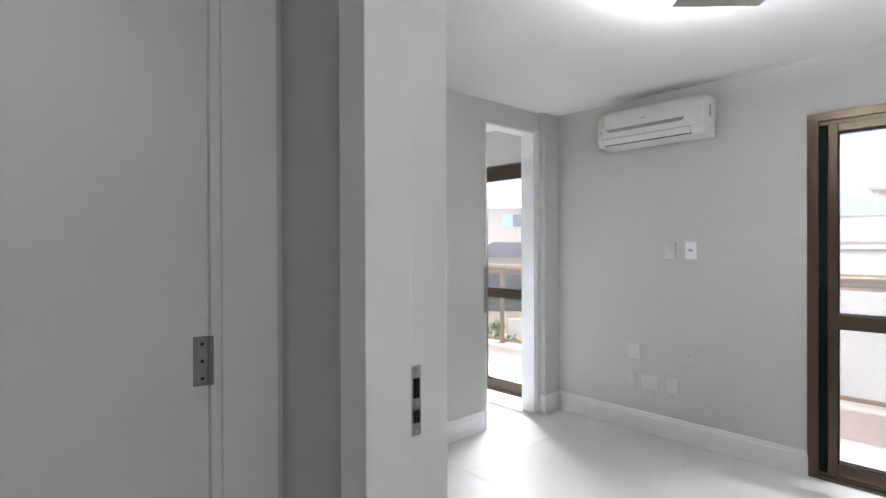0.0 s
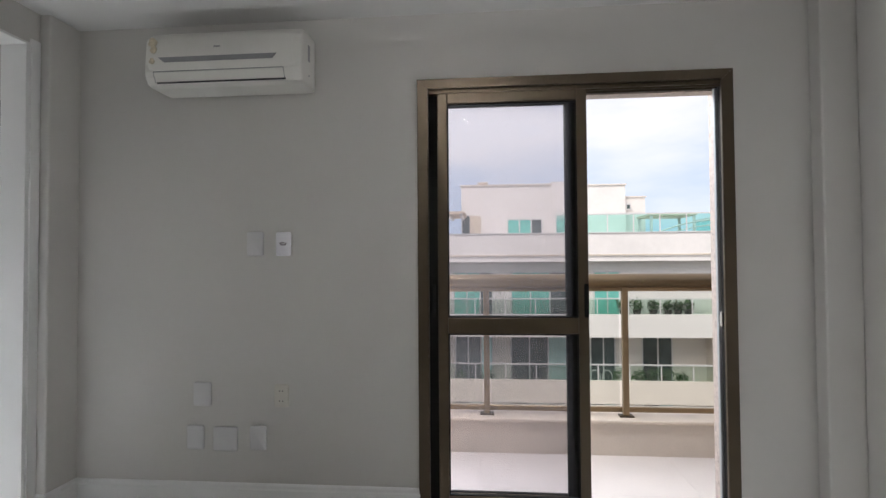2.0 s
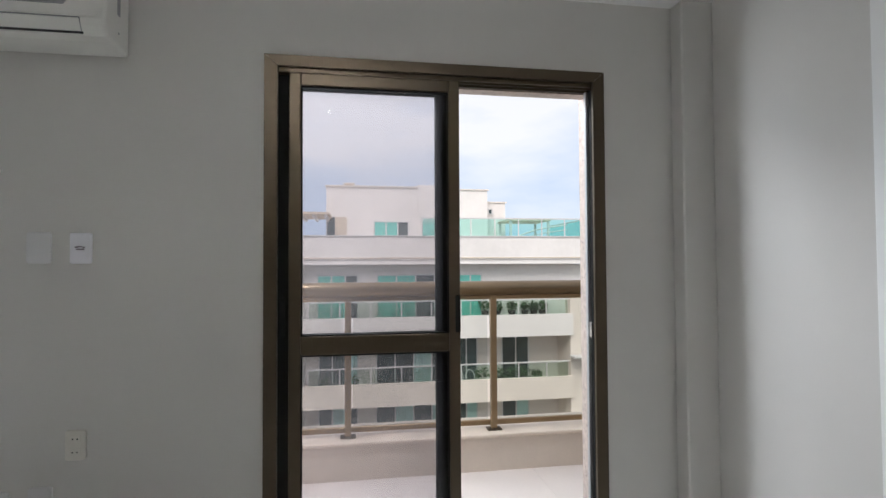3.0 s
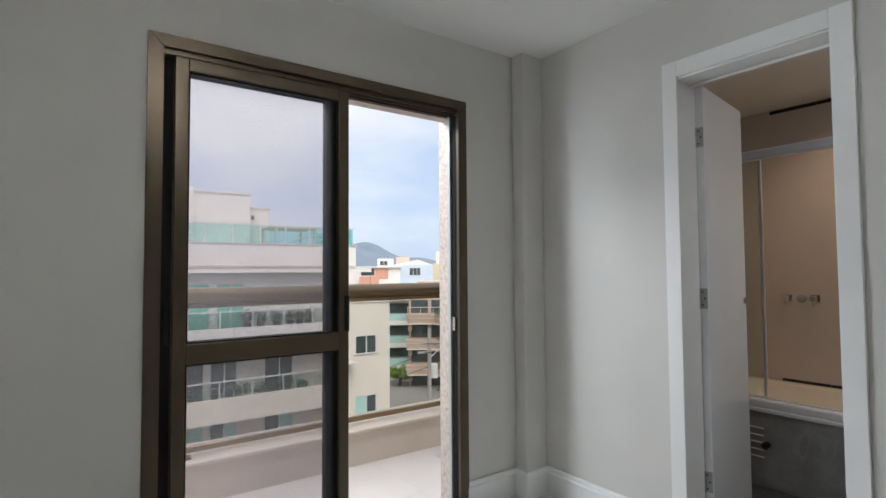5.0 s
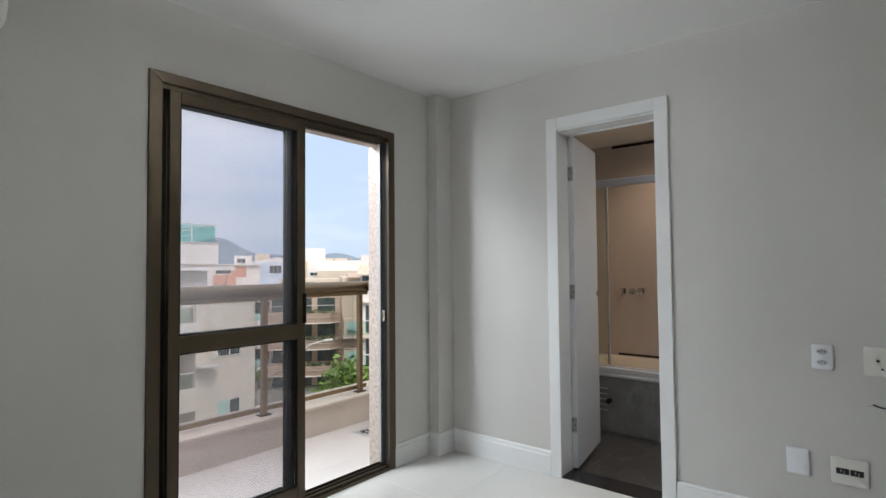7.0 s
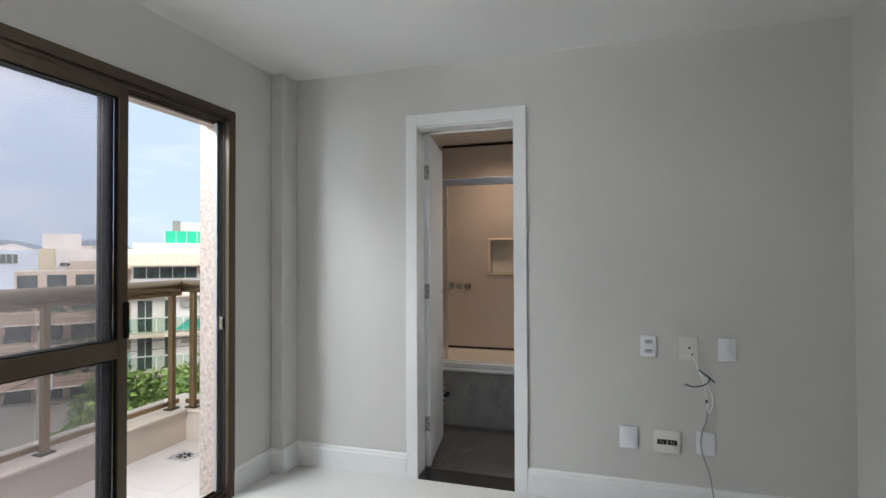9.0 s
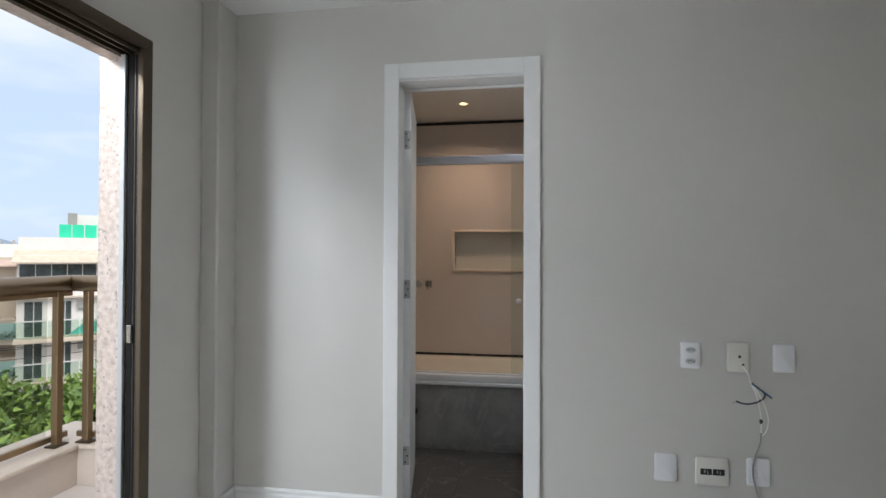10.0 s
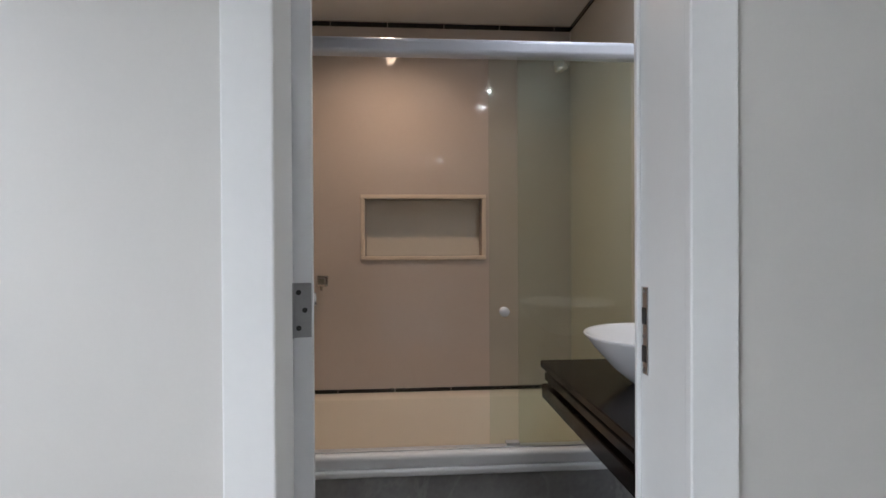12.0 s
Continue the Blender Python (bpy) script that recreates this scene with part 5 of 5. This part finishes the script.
def balcony_chair(x, z):
    c = thing("balcony_chair", (x, AY + 0.5, z), "white wire chair with a looped back on a balcony", "chair", "balcony chairs")
    part("seat", lathe([(0.0, 0.45), (0.2, 0.45), (0.21, 0.47), (0.0, 0.48)], 16), FRAME_OUT, c)
    for dx in (-0.15, 0.15):
        for dy in (-0.15, 0.15):
            part("leg", cyl((dx * 1.2, dy * 1.2, 0), (dx, dy, 0.46), 0.018, n=8), FRAME_OUT, c)
    tube("backrest", [(-0.16, 0.12, 0.46), (-0.2, 0.15, 0.75), (0, 0.17, 0.98), (0.2, 0.15, 0.75), (0.16, 0.12, 0.46)], 0.02, FRAME_OUT, c)


for x in (4.75, 5.25):
    balcony_chair(x, -0.95 - SH - 0.69)


def folding_chair(x, z):
    c = thing("folding_chair", (x, AY + 0.5, z), "dark folding chair with crossed legs on a balcony", "chair", "balcony chairs")
    for dy in (-0.2, 0.2):
        part("leg", cyl((-0.25, dy, 0), (0.25, dy, 0.85), 0.025, n=8), POT, c)
        part("leg", cyl((0.25, dy, 0), (-0.25, dy, 0.85), 0.025, n=8), POT, c)
    part("seat", box((-0.24, -0.22, 0.44), (0.24, 0.22, 0.48)), POT, c)
    part("backrest", box((-0.28, -0.22, 0.7), (-0.22, 0.22, 0.88)), POT, c)


for x in (1.6, 2.4):
    folding_chair(x, -0.95 - SH - 0.69)


# ---- further buildings ----
def far_building(name, at, turn, wdt, dep, top, storeys, mat, label, rows, storey_h=2.9, roof=None, band=None, cols=5, win=(WINDARK, WINDARK, TEALPALE), balcony=None):
    b = thing(name, pose(at[0], at[1], 0, 0, 0, turn), label, "building")
    part("wall", box((-wdt / 2, 0, GZ), (wdt / 2, dep, top)), mat, b)
    part("roof", box((-wdt / 2 - 0.2, -0.2, top), (wdt / 2 + 0.2, dep + 0.2, top + 0.18)), roof or FACADE, b)
    for k in range(rows):
        z = top - 1.0 - storey_h * k
        step = wdt / cols
        for c in range(cols):
            x = -wdt / 2 + step * (c + 0.5)
            window(b, x - step * 0.33, x + step * 0.33, z - 1.2, z, -0.001, 2, win, 0.05)
        if band:
            part("balcony_front", box((-wdt / 2 - 0.1, -1.2, z - 2.2), (wdt / 2 + 0.1, -1.0, z - 1.35)), band, b)
            part("balcony_slab", box((-wdt / 2 - 0.1, -1.0, z - 2.3), (wdt / 2 + 0.1, 0.0, z - 2.1)), mat, b)
    return b


def toward(origin, degrees, dist):
    a = radians(degrees)
    return origin[0] + dist * math.sin(a), origin[1] + dist * math.cos(a)


A = (-0.8, -2.3)
# terracotta block with faceted planted terraces and glazed bays
p = toward(A, 37.5, 60)
brown = thing("terracotta_building", pose(p[0], p[1], 0, 0, 0, -37.5), "terracotta apartment block with planted faceted terraces", "building")
part("wall", box((-5.4, 0, GZ), (2.3, 9, -1.9)), TERRA, brown)
part("wall", box((2.3, -0.6, GZ), (7.5, 9, 0.25)), FACADE_CREAM, brown)
part("eave", prism([(-1.6, 0.30), (1.0, 0.75), (1.0, 0.5), (-1.6, 0.18)], "x", 2.9, 7.8), TERRA, brown, "terracotta tiled eave")
part("penthouse", box((-4.6, 2.0, -1.9), (2.29, 8, 0.05)), FACADE_CREAM, brown)
for x in (-3.6, -1.4, 0.8):
    part("glazing", box((x - 0.8, 1.96, -1.7), (x + 0.7, 2.0, -0.3)), WINDARK, brown)
for k in range(4):
    z = -3.54 - 2.74 * k
    out = [(-5.6, 0), (-5.6, -1.5 - 0.2 * k), (-2.4, -1.5 - 0.2 * k), (-1.5, -2.5 - 0.2 * k), (1.0, -2.5 - 0.2 * k), (2.0, -1.4 - 0.2 * k), (2.29, 0)]
    low = [(x * 0.97, y * 0.9) for x, y in out]
    band = bmesh.new()
    top = [band.verts.new((x, y, z)) for x, y in out]
    bot = [band.verts.new((x, y, z - 0.98)) for x, y in low]
    band.faces.new(top)
    band.faces.new(bot)
    for i in range(len(out)):
        j = (i + 1) % len(out)
        band.faces.new((bot[i], bot[j], top[j], top[i]))
    bmesh.ops.recalc_face_normals(band, faces=band.faces)
    part("terrace_front", band, TERRA, brown, "terracotta terrace front")
    part("terrace_edge", prism([(x * 0.985, y * 0.96) for x, y in out], "z", z - 1.06, z - 0.981), FACADE, brown, "pale drip edge")
    part("terrace_step", prism([(x * 1.0, y * 0.99) for x, y in out], "z", z - 0.42, z - 0.36), FACADE_CREAM, brown)
    for x in (-4.2, -1.9, 0.6):
        part("glazing", box((x - 0.95, -0.04, z + 0.1), (x + 0.95, -0.001, z + 1.55)), WINDARK, brown)
    bm = bmesh.new()
    for q in range(6):
        leaf_clump(bm, (-1.9 + q * 0.62 + rnd.uniform(-0.2, 0.2), -2.0 - 0.2 * k, z + 0.15), rnd.uniform(0.38, 0.46), 60, 0.12, rnd)
    part("planting", bm, POTLEAF, brown, "green terrace planting")
    for x in (-5.2, 2.0):
        part("column", box((x - 0.2, -0.9, z - 1.8), (x + 0.2, -0.5, z)), TERRA, brown)
    zb = -4.15 - 3.1 * k
    bay = part("bay", box((2.4, -3.2, zb - 1.9), (5.3, -0.6, zb)), FACADE_CREAM, brown, "cream glazed bay")
    part("bay_glass", box((2.7, -3.24, zb - 1.6), (5.1, -3.2, zb - 0.25)), TEALPALE, bay)
    part("bay_sill", box((2.3, -3.3, zb - 1.98), (5.4, -0.6, zb - 1.9)), FACADE, bay)
    bm = bmesh.new()
    for q in range(4):
        leaf_clump(bm, (2.9 + q * 0.55, -3.35, zb - 1.3), 0.36, 45, 0.1, rnd)
    part("bay_planting", bm, POTLEAF, bay)
part("terrace_rail", box((-5.5, -1.45, -2.75), (2.0, -1.40, -2.69)), FRAME_OUT, brown)
for x in (-5.4, -4.0, -2.6):
    part("rail_post", box((x, -1.45, -3.54), (x + 0.05, -1.40, -2.7)), FRAME_OUT, brown)
# grey block with teal glass balconies, partly hidden by the terracotta one
p = toward(A, 31.6, 68)
grey = thing("balcony_block", pose(p[0], p[1], 0, 0, 0, -31.6), "pale grey apartment block with stacked teal glass balconies", "building")
part("wall", box((-4.5, 0, GZ), (2.3, 9, -2.2)), FACADE, grey)
part("roof", box((-4.7, -1.6, -2.35), (2.5, 9.2, -2.1)), FACADE, grey)
for k in range(4):
    z = -4.9 - 2.75 * k
    ring = [(-4.5, 0), (-4.5, -1.4), (1.4, -1.4), (2.1, -1.15), (2.45, -0.6), (2.45, 0)]
    part("balcony_slab", prism(ring, "z", z - 0.55, z), FACADE, grey)
    part("balcony_glass", prism([(x * 0.99, y * 0.97) for x, y in ring], "z", z, z + 0.85), TEALPALE, grey, "teal balcony glass")
    part("glazing", box((-3.6, -0.04, z + 0.86), (1.8, -0.001, z + 2.1)), WINDARK, grey)
# white block with the green roof panels
p = toward(A, 47.5, 48)
white = thing("white_building", pose(p[0], p[1], 0, 0, 0, -47), "white apartment block with bright green roof panels", "building")
part("wall", box((-4.9, 0, GZ), (10, 10, 1.2)), FACADE, white)
part("terrace_wall", box((-4.9, 0.9, 1.2), (10, 9, 2.5)), FACADE, white)
part("eave", prism([(-1.0, 0.72), (0.9, 1.58), (0.9, 1.3), (-1.0, 0.62)], "x", -5.1, 0.4), ROOFTILE, white, "pale tiled eave")
part("eave", prism([(-1.0, 0.72), (0.9, 1.58), (0.9, 1.3), (-1.0, 0.62)], "x", 0.45, 10), FACADE, white, "white eave")
part("party_wall", box((-0.1, -0.2, 0.0), (0.35, 0.0, 0.62)), ORANGE, white)
for k in range(10):
    part("green_panel", box((-2.6 + k * 0.8, 1.4, 2.5), (-2.6 + k * 0.8 + 0.76, 1.5, 3.5)), GREENPANEL, white, "bright green panel")
    part("panel_post", box((-2.62 + k * 0.8, 1.38, 2.5), (-2.58 + k * 0.8, 1.42, 3.56)), FRAME_OUT, white)
part("roof_room", box((-1.5, 3.0, 2.5), (5, 8, 4.35)), FACADE, white)
part("roof_tank", box((-2.1, 2.6, 2.5), (-1.5, 3.4, 4.45)), CONCRETE, white)
for x0, x1, n in ((-4.8, -0.2, 5), (2.0, 4.6, 3), (5.6, 8.2, 3)):
    window(white, x0, x1, -0.35, 0.6, -0.001, n, (WINDARK, WINDARK, WINDARK))
part("storey_band", box((-4.95, -0.1, -1.85), (10, 0.0, -0.45)), FACADE, white)
for k in range(3):
    z = -1.87 - 2.95 * k
    part("balcony_slab", box((-4.95, -1.4, z - 3.0), (10, 0.0, z - 2.72)), FACADE_CREAM, white)
    part("ceiling_band", box((-4.95, -0.5, z), (10, 0.0, z + 0.14)), FACADE_CREAM, white)
    for x0, x1, n in ((-4.5, -3.4, 2), (-2.6, -1.7, 2), (0.6, 2.4, 3), (3.4, 5.0, 2), (6.0, 7.6, 2)):
        window(white, x0, x1, z - 2.7, z - 0.2, -0.001, n, (WINDARK, WINDARK, TEALPALE))
    for x in (-1.0, 2.9, 5.5):
        part("wall_fitting", box((x - 0.35, -0.25, z - 0.8), (x + 0.35, -0.001, z - 0.35)), CONCRETE, white)
    for q in range(8):
        g = part("balcony_glass", box((-4.9 + q * 1.86, -1.4, z - 2.71), (-3.1 + q * 1.86, -1.37, z - 1.52)), BALCGLASS, white, "green balcony glass")
        g.visible_shadow = False
    part("balcony_rail", box((-4.95, -1.43, z - 1.52), (10, -1.35, z - 1.44)), FRAME_OUT, white)
    part("balcony_awning", prism([(-1.9, z - 2.6), (1.6, z - 2.5), (2.4, z - 1.7), (-0.9, z - 1.75)], "y", -1.0, -0.96), TEAL, white) if k == 0 else None
# low roofs between
p = toward(A, 28.8, 70)
far = thing("orange_house", pose(p[0], p[1], 0, 0, 0, -28.8), "white rooftop house with bright orange panels", "house")
part("wall", box((-4, 0, GZ), (3.2, 7, 1.75)), FACADE, far)
part("roof", box((-4.2, -0.4, 1.75), (3.4, 7, 1.9)), FACADE, far)
part("panel", box((-0.1, -0.06, 0.3), (1.6, -0.001, 1.6)), ORANGE, far, "orange rendered panel")
part("panel", box((-2.1, -0.9, -0.6), (-0.8, -0.02, 0.6)), ORANGE, far, "orange rendered panel")
part("panel", box((-0.7, -0.9, -0.6), (0.4, -0.02, 0.6)), ORANGE, far, "orange rendered panel")
part("opening", box((-1.9, -0.05, 0.75), (-0.2, -0.001, 1.6)), WINDARK, far)
part("roof_room", box((0.2, 3, 1.9), (2.4, 6, 3.0)), FACADE, far)
window(far, 0.5, 1.6, 2.1, 2.7, 2.99, 2, (WINDARK,))
p = toward(A, 32.8, 75)
far = thing("pale_blue_block", pose(p[0], p[1], 0, 0, 0, -32.8), "pale blue rendered rooftop block", "building")
part("wall", box((-2.9, 0, GZ), (2.75, 8, 2.15)), FACADE_BLUE, far)
part("roof", prism([(-2.9, 2.15), (2.75, 2.15), (0.6, 2.9)], "y", 0.3, 8), FACADE, far)
window(far, -0.6, 1.0, 0.7, 1.75, -0.001, 3, (WINDARK, WINDARK))
part("roof_room", box((-2.6, 4, 2.15), (-0.6, 7, 3.4)), FACADE_CREAM, far)
p = toward(A, 37.5, 85)
far = thing("pale_cream_block", pose(p[0], p[1], 0, 0, 0, -37.5), "pale cream rendered block with a box on its roof", "building")
part("wall", box((-3.9, 0, GZ), (-2.0, 8, 2.45)), FACADE_YELLOW, far)
part("wall", box((-2.0, -0.3, GZ), (7.5, 8, 2.5)), FACADE, far)
part("roof_box", box((-3.5, 1.5, 2.5), (0.75, 7, 4.5)), FACADE, far)
part("roof_box", box((0.8, 1.5, 2.5), (4.2, 7, 2.9)), FACADE_CREAM, far)
part("low_wall", box((-0.5, -6, GZ), (5.6, -0.4, 0.9)), FACADE_CREAM, far)
window(far, -1.6, 0.2, 0.2, 0.7, -0.301, 3, (WINDARK,))
for x in (2.0, 4.6, 6.0):
    part("roof_vent", box((x, 0.5, 2.5), (x + 0.25, 0.8, 3.0)), CONCRETE, far)
p = toward(A, 52.5, 60)
far_building("cream_block", p, -55, 12, 8, 2.4, 2, FACADE_CREAM, "cream rendered block of flats far off", 3, cols=4)
# houses seen past the next room
B = (0.5, -3.0)
p = toward(B, -44.0, 40)
house = thing("tiled_house", pose(p[0], p[1], 0, 0, 0, 44), "cream house with a pale tiled hip roof and teal windows", "house")
part("wall", box((-6, 0, GZ), (5.5, 9, 4.25)), FACADE_CREAM, house)
roof = bmesh.new()
c = [roof.verts.new(q) for q in ((-6.8, -0.8, 4.22), (3.6, -0.8, 4.22), (3.6, 9.8, 4.22), (-6.8, 9.8, 4.22), (-2.5, 4.5, 5.35), (0.4, 4.5, 5.35))]
for idx in ((0, 1, 5, 4), (1, 2, 5), (2, 3, 4, 5), (3, 0, 4), (3, 2, 1, 0)):
    roof.faces.new([c[i] for i in idx])
part("roof", roof, ROOFTILE, house, "pale tiled hip roof")
window(house, -1.8, -0.2, 2.85, 3.85, -0.001, 2, (TEAL, TEAL))
window(house, 1.4, 3.0, 2.85, 3.85, -0.001, 2, (TEALPALE, WINDARK))
part("terrace_wall", box((-7, -1.6, GZ), (7, -1.4, 1.7)), FACADE, house)
part("terrace_edge", box((-7.1, -1.7, 0.2), (7.1, -1.38, 0.35)), FACADE_CREAM, house)
p = toward(B, -41.0, 30)
dark = thing("slate_house", pose(p[0], p[1], 0, 0, 0, 41), "low house with a dark slate roof and stepped white walls", "house")
part("wall", box((-2, 0, GZ), (6, 6, 0.72)), FACADE_CREAM, dark)
part("roof", prism([(-2.2, 0.73), (6.2, 0.73), (5.0, 1.6), (-1.1, 1.6)], "y", -0.4, 6.2), DARKROOF, dark, "dark slate roof")
for k in range(4):
    part("step_wall", box((-1.5 + k * 1.3, -1.2 - 0.1 * k, GZ), (4.5, -1.0 - 0.1 * k + 0.2, -3.6 + k * 0.9)), FACADE, dark, "stepped white wall")
part("dark_window", box((-1.8, -0.03, -2.4), (0.6, 0.0, -0.2)), WINDARK, dark)
p = toward(B, -37.5, 52)
far_building("white_house", p, 38, 12, 8, 1.5, 2, FACADE, "white house with a flat roof far off", 2, cols=4)
p = toward(B, -20.0, 60)
far_building("white_house", p, 20, 16, 8, 0.5, 2, FACADE, "white house with a flat roof far off", 2, cols=4)


# hills on the horizon
def hill(name, centre, length, height, depth, mat, label, seed, turn):
    r = random.Random(seed)
    bm = bmesh.new()
    n = 60
    ph = [r.uniform(0, 6) for _ in range(4)]
    rows = []
    for j in range(7):
        v = j / 6
        row = []
        for i in range(n + 1):
            u = i / n
            shape = math.sin(math.pi * u) ** 0.8 * (0.62 + 0.22 * math.sin(5 * u + ph[0]) + 0.1 * math.sin(13 * u + ph[1]) + 0.05 * math.sin(31 * u + ph[2]))
            hz = height * shape * math.sin(math.pi * v / 2) if j else 0
            row.append(bm.verts.new(((u - 0.5) * length, v * depth, GZ + hz)))
        rows.append(row)
    for a, b in zip(rows, rows[1:]):
        for i in range(n):
            bm.faces.new((a[i], a[i + 1], b[i + 1], b[i]))
    ob = tagged(link_bm(name, bm, mat, None, True), label, "hill", kind="structure")
    ob.matrix_world = pose(centre[0], centre[1], 0, 0, 0, turn)


hill("backdrop_hill", toward(A, 31.0, 1500), 900, 165, 300, HILL, "hill ridge on the horizon with blue haze painted in", 3, -31)
hill("backdrop_hill_warm", toward(B, -39, 170), 120, 34, 40, HILLWARM, "yellow-green scrubby hillside", 8, 39)


# ---- street trees, pole and wires ----
def tree(x, y, top, spread, seed, leaves=1500):
    r = random.Random(seed)
    t = thing("street_tree", (x, y, GZ), "leafy green street tree with a broad crown", "tree", "street trees")
    th = top - GZ
    bm = bmesh.new()
    add_cyl(bm, (0, 0, 0), (0.1, 0.05, th * 0.5), 0.22, 0.15, 10)
    tips = []
    for k in range(9):
        a = k * 2.4 + r.uniform(-0.3, 0.3)
        e = Vector((math.cos(a) * spread * r.uniform(0.35, 0.8), math.sin(a) * spread * r.uniform(0.35, 0.8), th * r.uniform(0.68, 0.9)))
        s = Vector((0.1, 0.05, th * r.uniform(0.36, 0.5)))
        add_cyl(bm, s, e, 0.09, 0.03, 7)
        tips.append(e)
    part("trunk", bm, BARK, t)
    bm = bmesh.new()
    for e in tips:
        for _ in range(4):
            c = e + Vector((r.gauss(0, 0.5), r.gauss(0, 0.5), r.gauss(0.1, 0.4))) * spread * 0.42
            leaf_clump(bm, c, spread * r.uniform(0.2, 0.36), leaves // 36, 0.16, r)
    part("crown", bm, LEAF, t)
    return t


for k, (d, dist, top, spread) in enumerate(((46.5, 18, -2.3, 2.6), (50.5, 21, -2.4, 3.0), (43.0, 24, -3.3, 2.6), (41.5, 30, -4.7, 2.6), (31.4, 60, -9.9, 1.5), (55, 19, -2.0, 2.8), (-40, 24, -3.8, 2.2), (-46, 26, -2.8, 2.4))):
    p = toward(A, d, dist)
    tree(p[0], p[1], top, spread, 20 + k, 4200 if k in (0, 1, 2) else 2600)

pp = toward(A, 34.8, 36)
pole = thing("utility_pole", (pp[0], pp[1], GZ), "grey concrete utility pole with a street lamp and crossarms", "utility pole")
part("shaft", cyl((0, 0, 0), (0, 0, 8.9), 0.17, 0.11, 12), CONCRETE, pole)
for z in (7.9, 7.3):
    part("crossarm", box((-0.9, -0.06, z), (0.9, 0.06, z + 0.12)), CONCRETE, pole)
part("transformer", cyl((0.35, 0, 5.6), (0.35, 0, 6.5), 0.28, n=14), FRAME_OUT, pole)
tube("lamp_arm", [(0, 0, 6.9), (0.8, -0.3, 7.6), (2.0, -0.6, 7.9)], 0.04, FRAME_OUT, pole)
part("lamp_head", box((1.9, -0.75, 7.82), (2.6, -0.5, 7.96), 0.03), FRAME_OUT, pole)
for k, (dx, z, e) in enumerate(((-0.8, 7.95, (22, -3.6)), (0.8, 7.95, (22, -4.4)), (-0.8, 7.4, (22, -5.2)), (0.0, 6.4, (-14, -2.6)), (0.6, 7.4, (-14, -2.0)))):
    tube("wire", [(dx, 0, z), (e[0] / 2, -2, z - 0.7), (e[0], -4, z - 0.2)], 0.018, BLACK, pole)
